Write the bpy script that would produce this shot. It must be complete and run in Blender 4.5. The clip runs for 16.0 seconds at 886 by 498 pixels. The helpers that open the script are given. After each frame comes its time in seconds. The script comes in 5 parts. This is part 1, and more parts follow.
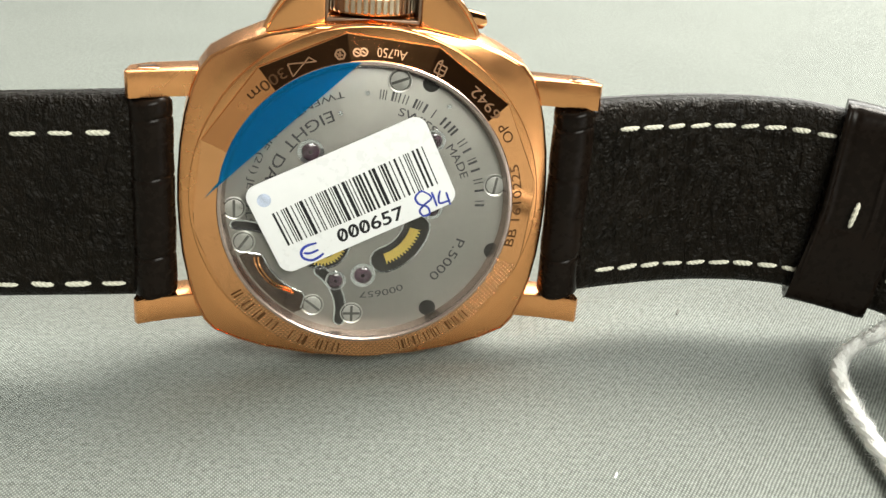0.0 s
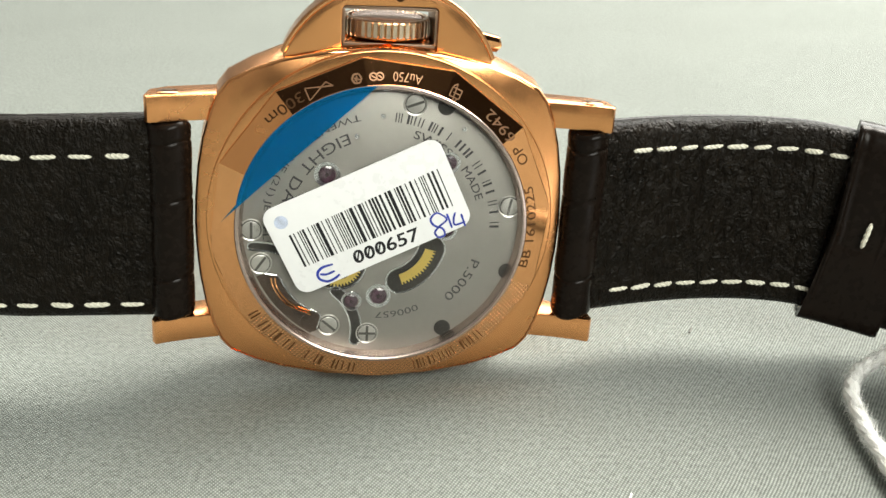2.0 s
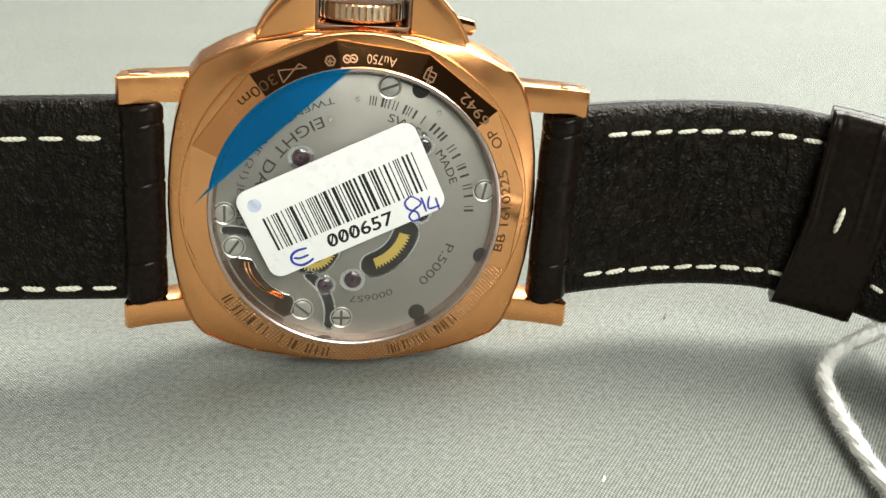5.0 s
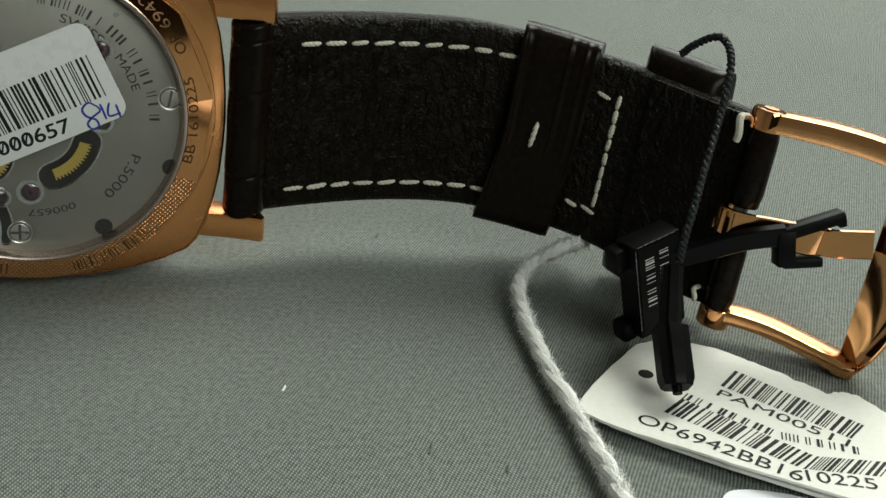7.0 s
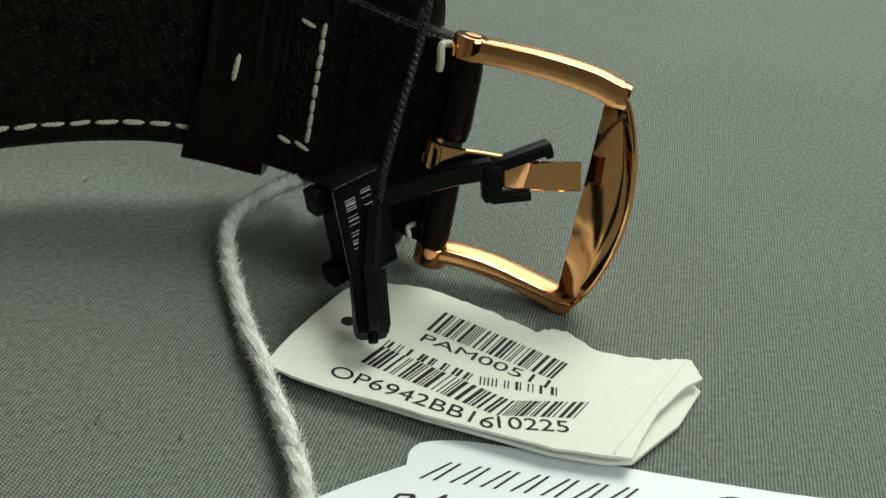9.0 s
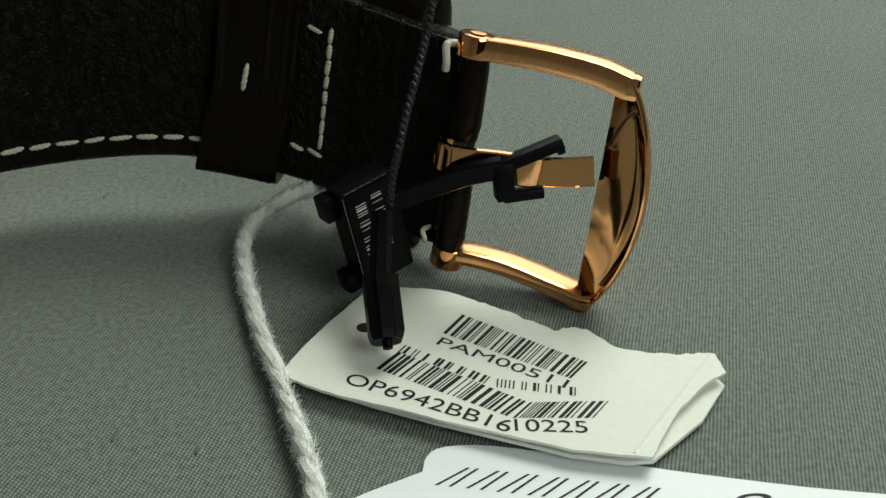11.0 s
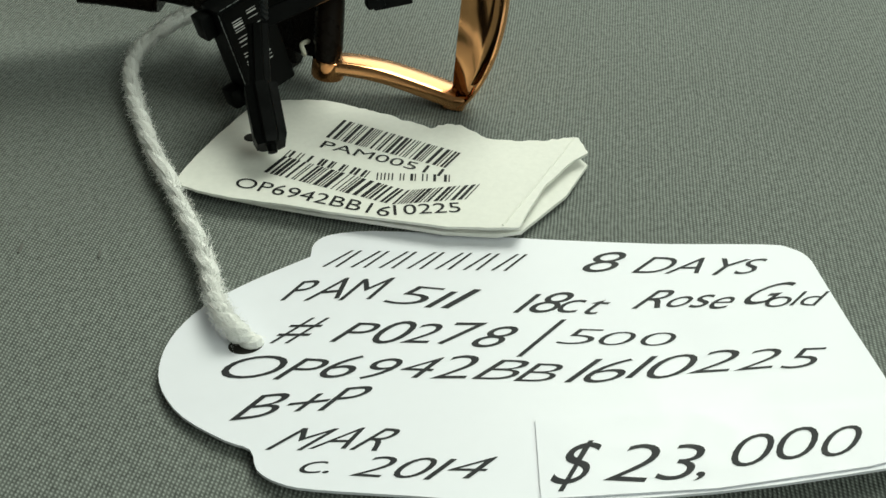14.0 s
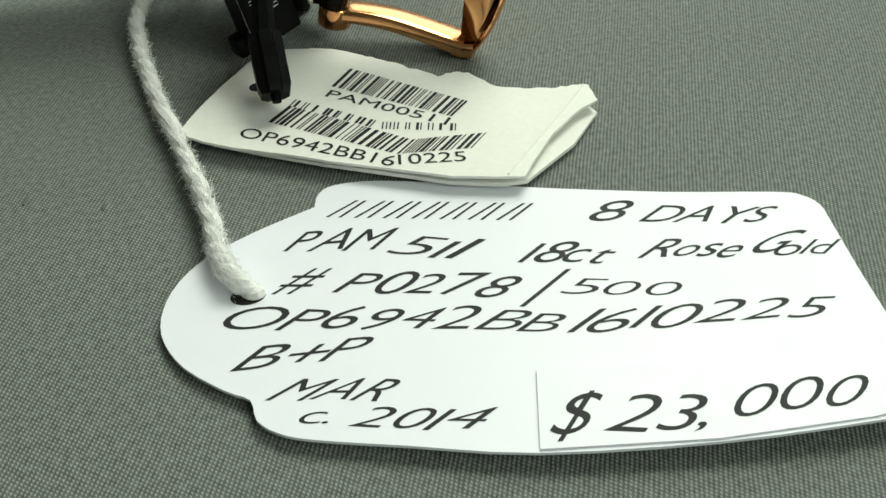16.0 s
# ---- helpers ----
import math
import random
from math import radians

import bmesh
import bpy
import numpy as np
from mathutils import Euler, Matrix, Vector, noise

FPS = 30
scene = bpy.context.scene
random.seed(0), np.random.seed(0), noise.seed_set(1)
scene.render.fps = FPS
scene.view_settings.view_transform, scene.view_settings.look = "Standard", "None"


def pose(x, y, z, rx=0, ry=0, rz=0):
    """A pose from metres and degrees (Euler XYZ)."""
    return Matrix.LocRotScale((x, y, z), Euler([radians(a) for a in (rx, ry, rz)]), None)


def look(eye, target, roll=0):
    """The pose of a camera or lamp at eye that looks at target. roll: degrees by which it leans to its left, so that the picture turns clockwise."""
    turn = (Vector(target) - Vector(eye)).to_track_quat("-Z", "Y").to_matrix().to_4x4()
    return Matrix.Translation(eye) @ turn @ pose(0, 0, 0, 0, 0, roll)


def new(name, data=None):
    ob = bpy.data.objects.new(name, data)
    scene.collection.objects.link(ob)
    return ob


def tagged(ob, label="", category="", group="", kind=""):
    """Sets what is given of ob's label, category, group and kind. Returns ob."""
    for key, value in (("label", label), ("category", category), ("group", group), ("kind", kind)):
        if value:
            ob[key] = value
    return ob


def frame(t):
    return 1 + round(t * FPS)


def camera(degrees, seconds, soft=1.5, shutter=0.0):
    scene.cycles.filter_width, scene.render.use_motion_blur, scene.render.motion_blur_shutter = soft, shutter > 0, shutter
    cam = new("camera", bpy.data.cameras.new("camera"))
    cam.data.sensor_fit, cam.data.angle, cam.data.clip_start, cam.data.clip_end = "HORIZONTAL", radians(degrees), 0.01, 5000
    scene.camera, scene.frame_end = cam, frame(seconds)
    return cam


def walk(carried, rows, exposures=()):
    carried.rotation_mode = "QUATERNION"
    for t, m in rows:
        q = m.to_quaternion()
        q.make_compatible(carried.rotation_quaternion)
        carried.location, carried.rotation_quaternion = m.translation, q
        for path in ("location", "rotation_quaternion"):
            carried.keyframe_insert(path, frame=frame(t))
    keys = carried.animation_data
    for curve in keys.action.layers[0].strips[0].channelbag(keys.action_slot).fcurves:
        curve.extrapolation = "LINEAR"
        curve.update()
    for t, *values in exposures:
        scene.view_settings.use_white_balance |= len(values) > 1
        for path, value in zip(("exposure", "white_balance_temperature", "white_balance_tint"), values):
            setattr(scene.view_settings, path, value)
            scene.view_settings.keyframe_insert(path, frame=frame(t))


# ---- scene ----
cam = camera(43.91, 16.0)
PATH = [
    (0, (0.00569, 0.00060, 0.06993), (0.00220, 0.18232, -0.01354), 0.82),
    (0.5, (0.00588, 0.00021, 0.07054), (0.00129, 0.18195, -0.01282), 0.58),
    (1, (0.00530, 0.00038, 0.07168), (0.00048, 0.18188, -0.01219), 0.63),
    (1.5, (0.00488, 0.00002, 0.07101), (0.00012, 0.18243, -0.01088), 0.54),
    (2, (0.00485, 0.00028, 0.07200), (-0.00011, 0.18240, -0.01050), 0.59),
    (2.5, (0.00509, -0.00020, 0.07167), (0.00003, 0.18273, -0.00902), 0.50),
    (3, (0.00439, 0.00013, 0.07204), (0.00057, 0.18261, -0.00972), 0.73),
    (5.5, (0.00702, -0.00013, 0.07049), (0.00703, 0.18126, -0.01377), 1.31),
    (6, (0.01026, -0.00098, 0.07044), (0.02022, 0.17937, -0.01544), 3.12),
    (6.5, (0.01648, -0.00209, 0.06827), (0.03680, 0.17754, -0.01729), 4.45),
    (7, (0.02105, -0.00118, 0.06543), (0.05170, 0.17566, -0.02282), 5.23),
    (7.5, (0.02526, -0.00123, 0.06493), (0.05971, 0.17470, -0.02374), 4.57),
    (8, (0.03443, 0.00514, 0.07012), (0.08617, 0.17504, -0.02183), 6.92),
    (8.5, (0.03773, 0.00460, 0.06808), (0.09686, 0.16918, -0.02895), 8.03),
    (9, (0.03994, 0.00343, 0.06588), (0.09492, 0.16829, -0.03311), 6.99),
    (9.2, (0.03983, 0.00298, 0.06613), (0.09025, 0.17080, -0.03028), 5.47),
    (11.3, (0.04425, 0.00389, 0.06613), (0.08987, 0.16793, -0.03486), 3.09),
    (11.5, (0.04405, 0.00266, 0.06604), (0.09074, 0.16492, -0.03730), 3.52),
    (12, (0.04484, -0.00373, 0.06597), (0.09770, 0.15673, -0.04107), 3.52),
    (12.5, (0.04627, -0.00577, 0.06558), (0.10090, 0.15169, -0.04498), 3.42),
    (13, (0.04625, -0.00513, 0.06651), (0.10336, 0.14961, -0.04660), 3.75),
    (13.5, (0.04582, -0.00642, 0.06584), (0.10469, 0.14490, -0.05093), 2.97),
    (14, (0.04603, -0.00758, 0.06516), (0.10108, 0.14202, -0.05563), 1.42),
    (14.5, (0.04661, -0.00769, 0.06505), (0.09724, 0.14068, -0.05915), 0.06),
    (15, (0.04721, -0.00713, 0.06489), (0.09532, 0.14097, -0.06061), -0.31),
    (15.5, (0.04746, -0.00716, 0.06448), (0.09604, 0.13936, -0.06268), 0.08),
    (16, (0.04851, -0.00768, 0.06453), (0.09671, 0.13833, -0.06335), -0.12),
]
walk(cam, [(t, look(eye, target, roll)) for t, eye, target, roll in PATH],
     [(0, 0.13, 6850, 8), (3, 0.13, 6850, 8), (5.5, 0.09, 6850, 8), (6.2, -0.3, 6850, 6), (7, -1.4, 6650, 0), (7.5, -1.7, 6600, -4), (8, -1.78, 6600, -8), (9, -1.68, 6600, -8), (12, -1.83, 6650, -6),
      (14, -1.7, 6700, -6.5), (16, -1.6, 6720, -6.5)])

# ---- light ----
world = bpy.data.worlds.new("room_air")
scene.world = world
world.use_nodes = True
world.node_tree.nodes["Background"].inputs[0].default_value = (0.5, 0.55, 0.52, 1)
world.node_tree.nodes["Background"].inputs[1].default_value = 0.12


def lamp(name, eye, target, watts, sx, sy, colour):
    d = bpy.data.lights.new(name, "AREA")
    d.shape, d.size, d.size_y, d.energy, d.color = "RECTANGLE", sx, sy, watts, colour
    ob = new(name, d)
    ob.matrix_world = look(eye, target)
    return ob


lamp("table_lamp_back", (0.42, 0.42, 0.62), (0.05, 0.1, 0), 17, 0.4, 0.4, (1.0, 0.98, 0.94))
lamp("window_lamp_north", (0.3, 1.95, 0.75), (0.1, 0.1, 0.3), 78, 3.2, 1.2, (0.98, 1.0, 1.0))
# Unseen front fill, added to lift faces turned towards the camera; no window there.
lamp("fill_front", (0.7, -1.1, 0.95), (0.0, 0.12, 0), 35, 1.1, 0.7, (0.97, 1.0, 0.97))

# ---- materials ----


def mat(name, colour, rough=0.5, metal=0.0, **kw):
    """A principled material with grain, blotches and bump; sizes in metres."""
    m = bpy.data.materials.new(name)
    m.use_nodes = True
    nt = m.node_tree
    b = nt.nodes["Principled BSDF"]
    b.inputs["Base Color"].default_value = (*colour, 1)
    b.inputs["Roughness"].default_value = rough
    b.inputs["Metallic"].default_value = metal
    b.inputs["Specular IOR Level"].default_value = kw.get("spec", 0.5)
    if "trans" in kw:
        b.inputs["Transmission Weight"].default_value = kw["trans"]
        b.inputs["IOR"].default_value = kw.get("ior", 1.45)
    if "coat" in kw:
        b.inputs["Coat Weight"].default_value = kw["coat"]
        b.inputs["Coat Roughness"].default_value = 0.25
    tc = nt.nodes.new("ShaderNodeTexCoord")
    blotch = kw.get("blotch")
    if blotch:
        size, amount = blotch
        n1 = nt.nodes.new("ShaderNodeTexNoise")
        n1.inputs["Scale"].default_value = 1 / size
        n1.inputs["Detail"].default_value = 6
        nt.links.new(tc.outputs["Object"], n1.inputs["Vector"])
        n2 = nt.nodes.new("ShaderNodeTexNoise")
        n2.inputs["Scale"].default_value = 9 / size
        n2.inputs["Detail"].default_value = 3
        nt.links.new(tc.outputs["Object"], n2.inputs["Vector"])
        add = nt.nodes.new("ShaderNodeMath")
        add.operation = "ADD"
        nt.links.new(n1.outputs[0], add.inputs[0])
        nt.links.new(n2.outputs[0], add.inputs[1])
        ramp = nt.nodes.new("ShaderNodeMapRange")
        ramp.inputs["From Min"].default_value, ramp.inputs["From Max"].default_value = 0.7, 1.3
        ramp.inputs["To Min"].default_value, ramp.inputs["To Max"].default_value = 1 - amount, 1 + amount
        nt.links.new(add.outputs[0], ramp.inputs["Value"])
        mul = nt.nodes.new("ShaderNodeVectorMath")
        mul.operation = "SCALE"
        mul.inputs[0].default_value = colour
        nt.links.new(ramp.outputs[0], mul.inputs["Scale"])
        nt.links.new(mul.outputs[0], b.inputs["Base Color"])
        rr = nt.nodes.new("ShaderNodeMapRange")
        rr.inputs["From Min"].default_value, rr.inputs["From Max"].default_value = 0.7, 1.3
        rr.inputs["To Min"].default_value, rr.inputs["To Max"].default_value = rough * 0.8, min(1, rough * 1.2)
        nt.links.new(add.outputs[0], rr.inputs["Value"])
        nt.links.new(rr.outputs[0], b.inputs["Roughness"])
    bump = kw.get("bump")
    if bump:
        kind, size, depth = bump
        if kind == "noise":
            t = nt.nodes.new("ShaderNodeTexNoise")
            t.inputs["Scale"].default_value = 1 / size
            t.inputs["Detail"].default_value = 4
            out = t.outputs[0]
        elif kind == "brushed":
            t = nt.nodes.new("ShaderNodeTexNoise")
            t.inputs["Scale"].default_value = 1 / size
            t.inputs["Detail"].default_value = 3
            mp = nt.nodes.new("ShaderNodeMapping")
            mp.inputs["Scale"].default_value = (1, 30, 30)
            nt.links.new(tc.outputs["Object"], mp.inputs["Vector"])
            nt.links.new(mp.outputs[0], t.inputs["Vector"])
            out = t.outputs[0]
        elif kind == "knurl":
            pair = []
            for turn in (45, -45):
                mp = nt.nodes.new("ShaderNodeMapping")
                mp.inputs["Rotation"].default_value = (0, 0, radians(turn))
                nt.links.new(tc.outputs["Object"], mp.inputs["Vector"])
                w = nt.nodes.new("ShaderNodeTexWave")
                w.inputs["Scale"].default_value = 0.314 / size
                nt.links.new(mp.outputs[0], w.inputs["Vector"])
                pair.append(w)
            t = nt.nodes.new("ShaderNodeMath")
            t.operation = "MULTIPLY"
            nt.links.new(pair[0].outputs["Fac"], t.inputs[0])
            nt.links.new(pair[1].outputs["Fac"], t.inputs[1])
            out = t.outputs[0]
        else:
            t = nt.nodes.new("ShaderNodeTexVoronoi")
            t.inputs["Scale"].default_value = 1 / size
            if kind == "grain":
                t.feature = "DISTANCE_TO_EDGE"
            out = t.outputs["Distance"]
        if kind not in ("brushed", "knurl"):
            nt.links.new(tc.outputs["Object"], t.inputs["Vector"])
        bp = nt.nodes.new("ShaderNodeBump")
        bp.inputs["Strength"].default_value = kw.get("strength", 0.6)
        bp.inputs["Distance"].default_value = depth
        nt.links.new(out, bp.inputs["Height"])
        nt.links.new(bp.outputs[0], b.inputs["Normal"])
        if "wrinkle" in kw:
            wr = nt.nodes.new("ShaderNodeTexNoise")
            wr.inputs["Scale"].default_value = 1 / kw["wrinkle"][0]
            wr.inputs["Detail"].default_value = 5
            wr.inputs["Distortion"].default_value = 1.2
            sq = nt.nodes.new("ShaderNodeMapping")
            sq.inputs["Scale"].default_value = (1.7, 1.7, 0.95)
            nt.links.new(tc.outputs["Object"], sq.inputs["Vector"])
            nt.links.new(sq.outputs[0], wr.inputs["Vector"])
            bw = nt.nodes.new("ShaderNodeBump")
            bw.inputs["Strength"].default_value = 0.9
            bw.inputs["Distance"].default_value = kw["wrinkle"][1]
            nt.links.new(wr.outputs[0], bw.inputs["Height"])
            nt.links.new(bw.outputs[0], bp.inputs["Normal"])
    return m


GOLD = mat("rose_gold_polished", (0.93, 0.44, 0.19), 0.06, 1.0, blotch=(0.012, 0.04))
GOLDB = mat("rose_gold_satin", (0.87, 0.4, 0.16), 0.24, 1.0, blotch=(0.03, 0.015), bump=("brushed", 0.003, 0.000004), strength=0.15)
GOLDS = mat("rose_gold_buckle", (0.88, 0.45, 0.2), 0.07, 1.0, blotch=(0.012, 0.04))
GOLDA = mat("rose_gold_arm", (0.88, 0.45, 0.2), 0.2, 1.0, blotch=(0.012, 0.04))
GOLDC = mat("rose_gold_crown", (0.82, 0.64, 0.48), 0.22, 1.0)
HOB = mat("rose_gold_hobnail", (0.84, 0.42, 0.19), 0.26, 1.0, bump=("knurl", 0.0004, 0.00013), strength=0.78)
ENG = mat("engraved_gold", (0.12, 0.06, 0.03), 0.3, 1.0)
ENGSHADE = mat("shaded_engraving", (0.24, 0.12, 0.055), 0.4, 1.0)
LINER = mat("shaded_gold_liner", (0.3, 0.2, 0.14), 0.34, 1.0)
REHAUT = mat("rose_flange", (0.6, 0.47, 0.42), 0.26, 1.0)
RECESS = mat("brown_recess", (0.032, 0.021, 0.014), 0.4, 0.5, blotch=(0.002, 0.5))
MARK = mat("stamped_gold", (0.3, 0.165, 0.095), 0.3, 1.0)
PLATE = mat("frosted_steel", (0.14, 0.135, 0.118), 0.42, 0.4, blotch=(0.006, 0.05), bump=("noise", 0.00018, 0.00002), strength=0.3)
SCREW = mat("grey_screw_steel", (0.3, 0.295, 0.27), 0.34, 0.8, blotch=(0.001, 0.15))
# Dark grey with the shade of screw slots and wells in it.
SLOT = mat("shaded_slot", (0.05, 0.048, 0.042), 0.5, spec=0.2)
STEEL = mat("polished_steel", (0.6, 0.6, 0.6), 0.16, 1.0)
# Near-black that carries the shade of holes; nothing is cut for them.
HOLE_SHADE = mat("hole_shade", (0.014, 0.0125, 0.0105), 0.5, spec=0.2)
RUBY = mat("ruby_jewel", (0.022, 0.008, 0.014), 0.1, 0.0, coat=1.0)
BRASS = mat("gilt_wheel", (0.75, 0.55, 0.16), 0.28, 1.0)
PRINT = mat("grey_engraving", (0.02, 0.02, 0.02), 0.6, spec=0.2)
GLASS = mat("sapphire_glass", (1, 1, 1), 0.0, 0.0, trans=1.0, ior=1.18)
STICKER = mat("gloss_label", (0.72, 0.72, 0.72), 0.3, 0.0, blotch=(0.01, 0.02))
INK = mat("black_ink", (0.01, 0.01, 0.011), 0.6, spec=0.2)
PEN = mat("pen_ink", (0.016, 0.017, 0.02), 0.6, spec=0.2, blotch=(0.002, 0.5))
BLUEINK = mat("blue_marker", (0.012, 0.03, 0.3), 0.4, blotch=(0.001, 0.4))
LINING = mat("black_lining_leather", (0.0056, 0.004, 0.0024), 0.34, 0.0, spec=0.115, blotch=(0.006, 0.4), bump=("grain", 0.0005, 0.0002), strength=0.9, wrinkle=(0.002, 0.0011))
GATOR = mat("brown_alligator", (0.0066, 0.0042, 0.0029), 0.27, 0.0, spec=0.1, blotch=(0.008, 0.3), bump=("noise", 0.0016, 0.00008), strength=0.3)
THREAD = mat("cream_thread", (0.62, 0.6, 0.5), 0.8, 0.0, blotch=(0.0008, 0.2), bump=("noise", 0.0002, 0.0001))
CARD = mat("white_card", (0.8, 0.81, 0.88), 0.45, 0.0, blotch=(0.02, 0.012))
PAPER = mat("label_paper", (0.82, 0.82, 0.77), 0.75, 0.0, blotch=(0.006, 0.04), bump=("noise", 0.0012, 0.0001), strength=0.4)
YARN = mat("white_cotton", (0.85, 0.85, 0.83), 0.95, 0.0, blotch=(0.0015, 0.08), bump=("noise", 0.0003, 0.0002))
PLASTIC = mat("black_plastic", (0.003, 0.0034, 0.0034), 0.38, 0.0, spec=0.09, blotch=(0.003, 0.3), bump=("noise", 0.0004, 0.00002), strength=0.3)
CORDM = mat("black_cord", (0.009, 0.012, 0.013), 0.5, 0.0, spec=0.35, blotch=(0.001, 0.3))
EDGE_PALE = mat("pale_plastic", (0.16, 0.17, 0.17), 0.5, blotch=(0.0008, 0.6))
SILVERP = mat("silver_print", (0.7, 0.7, 0.7), 0.4)
REFLECT_DARK = mat("reflection_black", (0.006, 0.0055, 0.0055), 0.8, blotch=(0.5, 0.1), bump=("noise", 0.004, 0.0005))
WALL = mat("wall_paint", (0.42, 0.41, 0.385), 0.8, blotch=(0.5, 0.1), bump=("noise", 0.004, 0.0005))
CEIL = mat("ceiling_paint", (0.62, 0.62, 0.6), 0.9, blotch=(0.5, 0.05), bump=("noise", 0.004, 0.0005))
WOOD = mat("floor_boards", (0.2, 0.12, 0.07), 0.5, blotch=(0.2, 0.25), bump=("noise", 0.01, 0.001))


def film_material():
    m = bpy.data.materials.new("blue_film")
    m.use_nodes = True
    nt = m.node_tree
    b = nt.nodes["Principled BSDF"]
    b.inputs["Base Color"].default_value = (0.0, 0.19, 0.36, 1)
    b.inputs["Roughness"].default_value = 0.12
    tr = nt.nodes.new("ShaderNodeBsdfTransparent")
    tr.inputs[0].default_value = (0.05, 0.66, 0.95, 1)
    mx = nt.nodes.new("ShaderNodeMixShader")
    mx.inputs[0].default_value = 0.2
    nt.links.new(tr.outputs[0], mx.inputs[1])
    nt.links.new(b.outputs[0], mx.inputs[2])
    nt.links.new(mx.outputs[0], nt.nodes["Material Output"].inputs[0])
    return m


FLUFF = mat("grey_fluff", (0.13, 0.13, 0.12), 0.9)
FILM = film_material()


def cloth_material():
    """Grey twill: fine threads in two directions with soft soiling."""
    m = mat("grey_twill", (0.2, 0.21, 0.2), 0.85, 0.0, spec=0.25)
    nt = m.node_tree
    b = nt.nodes["Principled BSDF"]
    tc = nt.nodes.new("ShaderNodeTexCoord")
    waves = []
    for angle in (27, 135):
        mp = nt.nodes.new("ShaderNodeMapping")
        mp.inputs["Rotation"].default_value = (0, 0, radians(angle))
        nt.links.new(tc.outputs["Object"], mp.inputs["Vector"])
        w = nt.nodes.new("ShaderNodeTexWave")
        w.inputs["Scale"].default_value = 870 if angle < 90 else 950
        w.inputs["Distortion"].default_value = 2.2
        w.inputs["Detail"].default_value = 1.0
        w.inputs["Detail Scale"].default_value = 0.35
        nt.links.new(mp.outputs[0], w.inputs["Vector"])
        waves.append(w)
    half = nt.nodes.new("ShaderNodeMath")
    half.operation = "MULTIPLY_ADD"
    half.inputs[1].default_value, half.inputs[2].default_value = 0.78, 0.24
    nt.links.new(waves[1].outputs["Fac"], half.inputs[0])
    mul = nt.nodes.new("ShaderNodeMath")
    mul.operation = "MULTIPLY"
    nt.links.new(waves[0].outputs["Fac"], mul.inputs[0])
    nt.links.new(half.outputs[0], mul.inputs[1])
    soil = nt.nodes.new("ShaderNodeTexNoise")
    soil.inputs["Scale"].default_value = 30
    soil.inputs["Detail"].default_value = 8
    nt.links.new(tc.outputs["Object"], soil.inputs["Vector"])
    fine = nt.nodes.new("ShaderNodeTexNoise")
    fine.inputs["Scale"].default_value = 1500
    nt.links.new(tc.outputs["Object"], fine.inputs["Vector"])
    total = nt.nodes.new("ShaderNodeMath")
    total.operation = "ADD"
    nt.links.new(mul.outputs[0], total.inputs[0])
    nt.links.new(fine.outputs[0], total.inputs[1])
    rng = nt.nodes.new("ShaderNodeMapRange")
    rng.inputs["From Min"].default_value, rng.inputs["From Max"].default_value = 0.36, 1.44
    rng.inputs["To Min"].default_value, rng.inputs["To Max"].default_value = 0.48, 1.66
    nt.links.new(total.outputs[0], rng.inputs["Value"])
    rng2 = nt.nodes.new("ShaderNodeMapRange")
    rng2.inputs["From Min"].default_value, rng2.inputs["From Max"].default_value = 0.3, 0.7
    rng2.inputs["To Min"].default_value, rng2.inputs["To Max"].default_value = 0.96, 1.04
    nt.links.new(soil.outputs[0], rng2.inputs["Value"])
    tot = nt.nodes.new("ShaderNodeMath")
    tot.operation = "MULTIPLY"
    nt.links.new(rng.outputs[0], tot.inputs[0])
    nt.links.new(rng2.outputs[0], tot.inputs[1])
    sc = nt.nodes.new("ShaderNodeVectorMath")
    sc.operation = "SCALE"
    sc.inputs[0].default_value = (0.18, 0.197, 0.182)
    nt.links.new(tot.outputs[0], sc.inputs["Scale"])
    nt.links.new(sc.outputs[0], b.inputs["Base Color"])
    bp = nt.nodes.new("ShaderNodeBump")
    bp.inputs["Strength"].default_value = 0.75
    bp.inputs["Distance"].default_value = 0.00014
    nt.links.new(mul.outputs[0], bp.inputs["Height"])
    nt.links.new(bp.outputs[0], b.inputs["Normal"])
    return m


CLOTH = cloth_material()

# ---- building helpers: all sizes below in millimetres ----
MM = 0.001
I4 = Matrix.Identity(4)
WORLD_OF = {}


def thing(name, m=None):
    """An Empty that carries the parts of one thing."""
    ob = new(name)
    ob.matrix_world = m or I4
    ob.empty_display_size = 0.005
    WORLD_OF[ob] = m or I4
    return ob


def part(name, bm, material, parent=None, label="", at=None, sharp=35, flat=False):
    """Links a bmesh, in millimetres of the frame at, as one mesh object."""
    at = at or (WORLD_OF[parent] if parent else I4)
    me = bpy.data.meshes.new(name)
    bmesh.ops.scale(bm, vec=(MM, MM, MM), verts=bm.verts)
    bmesh.ops.recalc_face_normals(bm, faces=bm.faces) if not flat else None
    bm.to_mesh(me)
    bm.free()
    for p in me.polygons:
        p.use_smooth = not flat
    if not flat:
        me.set_sharp_from_angle(angle=radians(sharp))
    me.materials.append(material)
    ob = new(name, me)
    place(ob, parent, at)
    if label:
        tagged(ob, label)
    return ob


def place(ob, parent, at):
    WORLD_OF[ob] = at
    if parent:
        ob.parent = parent
        ob.matrix_basis = WORLD_OF[parent].inverted() @ at
    else:
        ob.matrix_basis = at


def shared(ob, parent, at):
    """Another object on the same mesh."""
    twin = new(ob.name.split(".")[0], ob.data)
    place(twin, parent, at)
    return twin


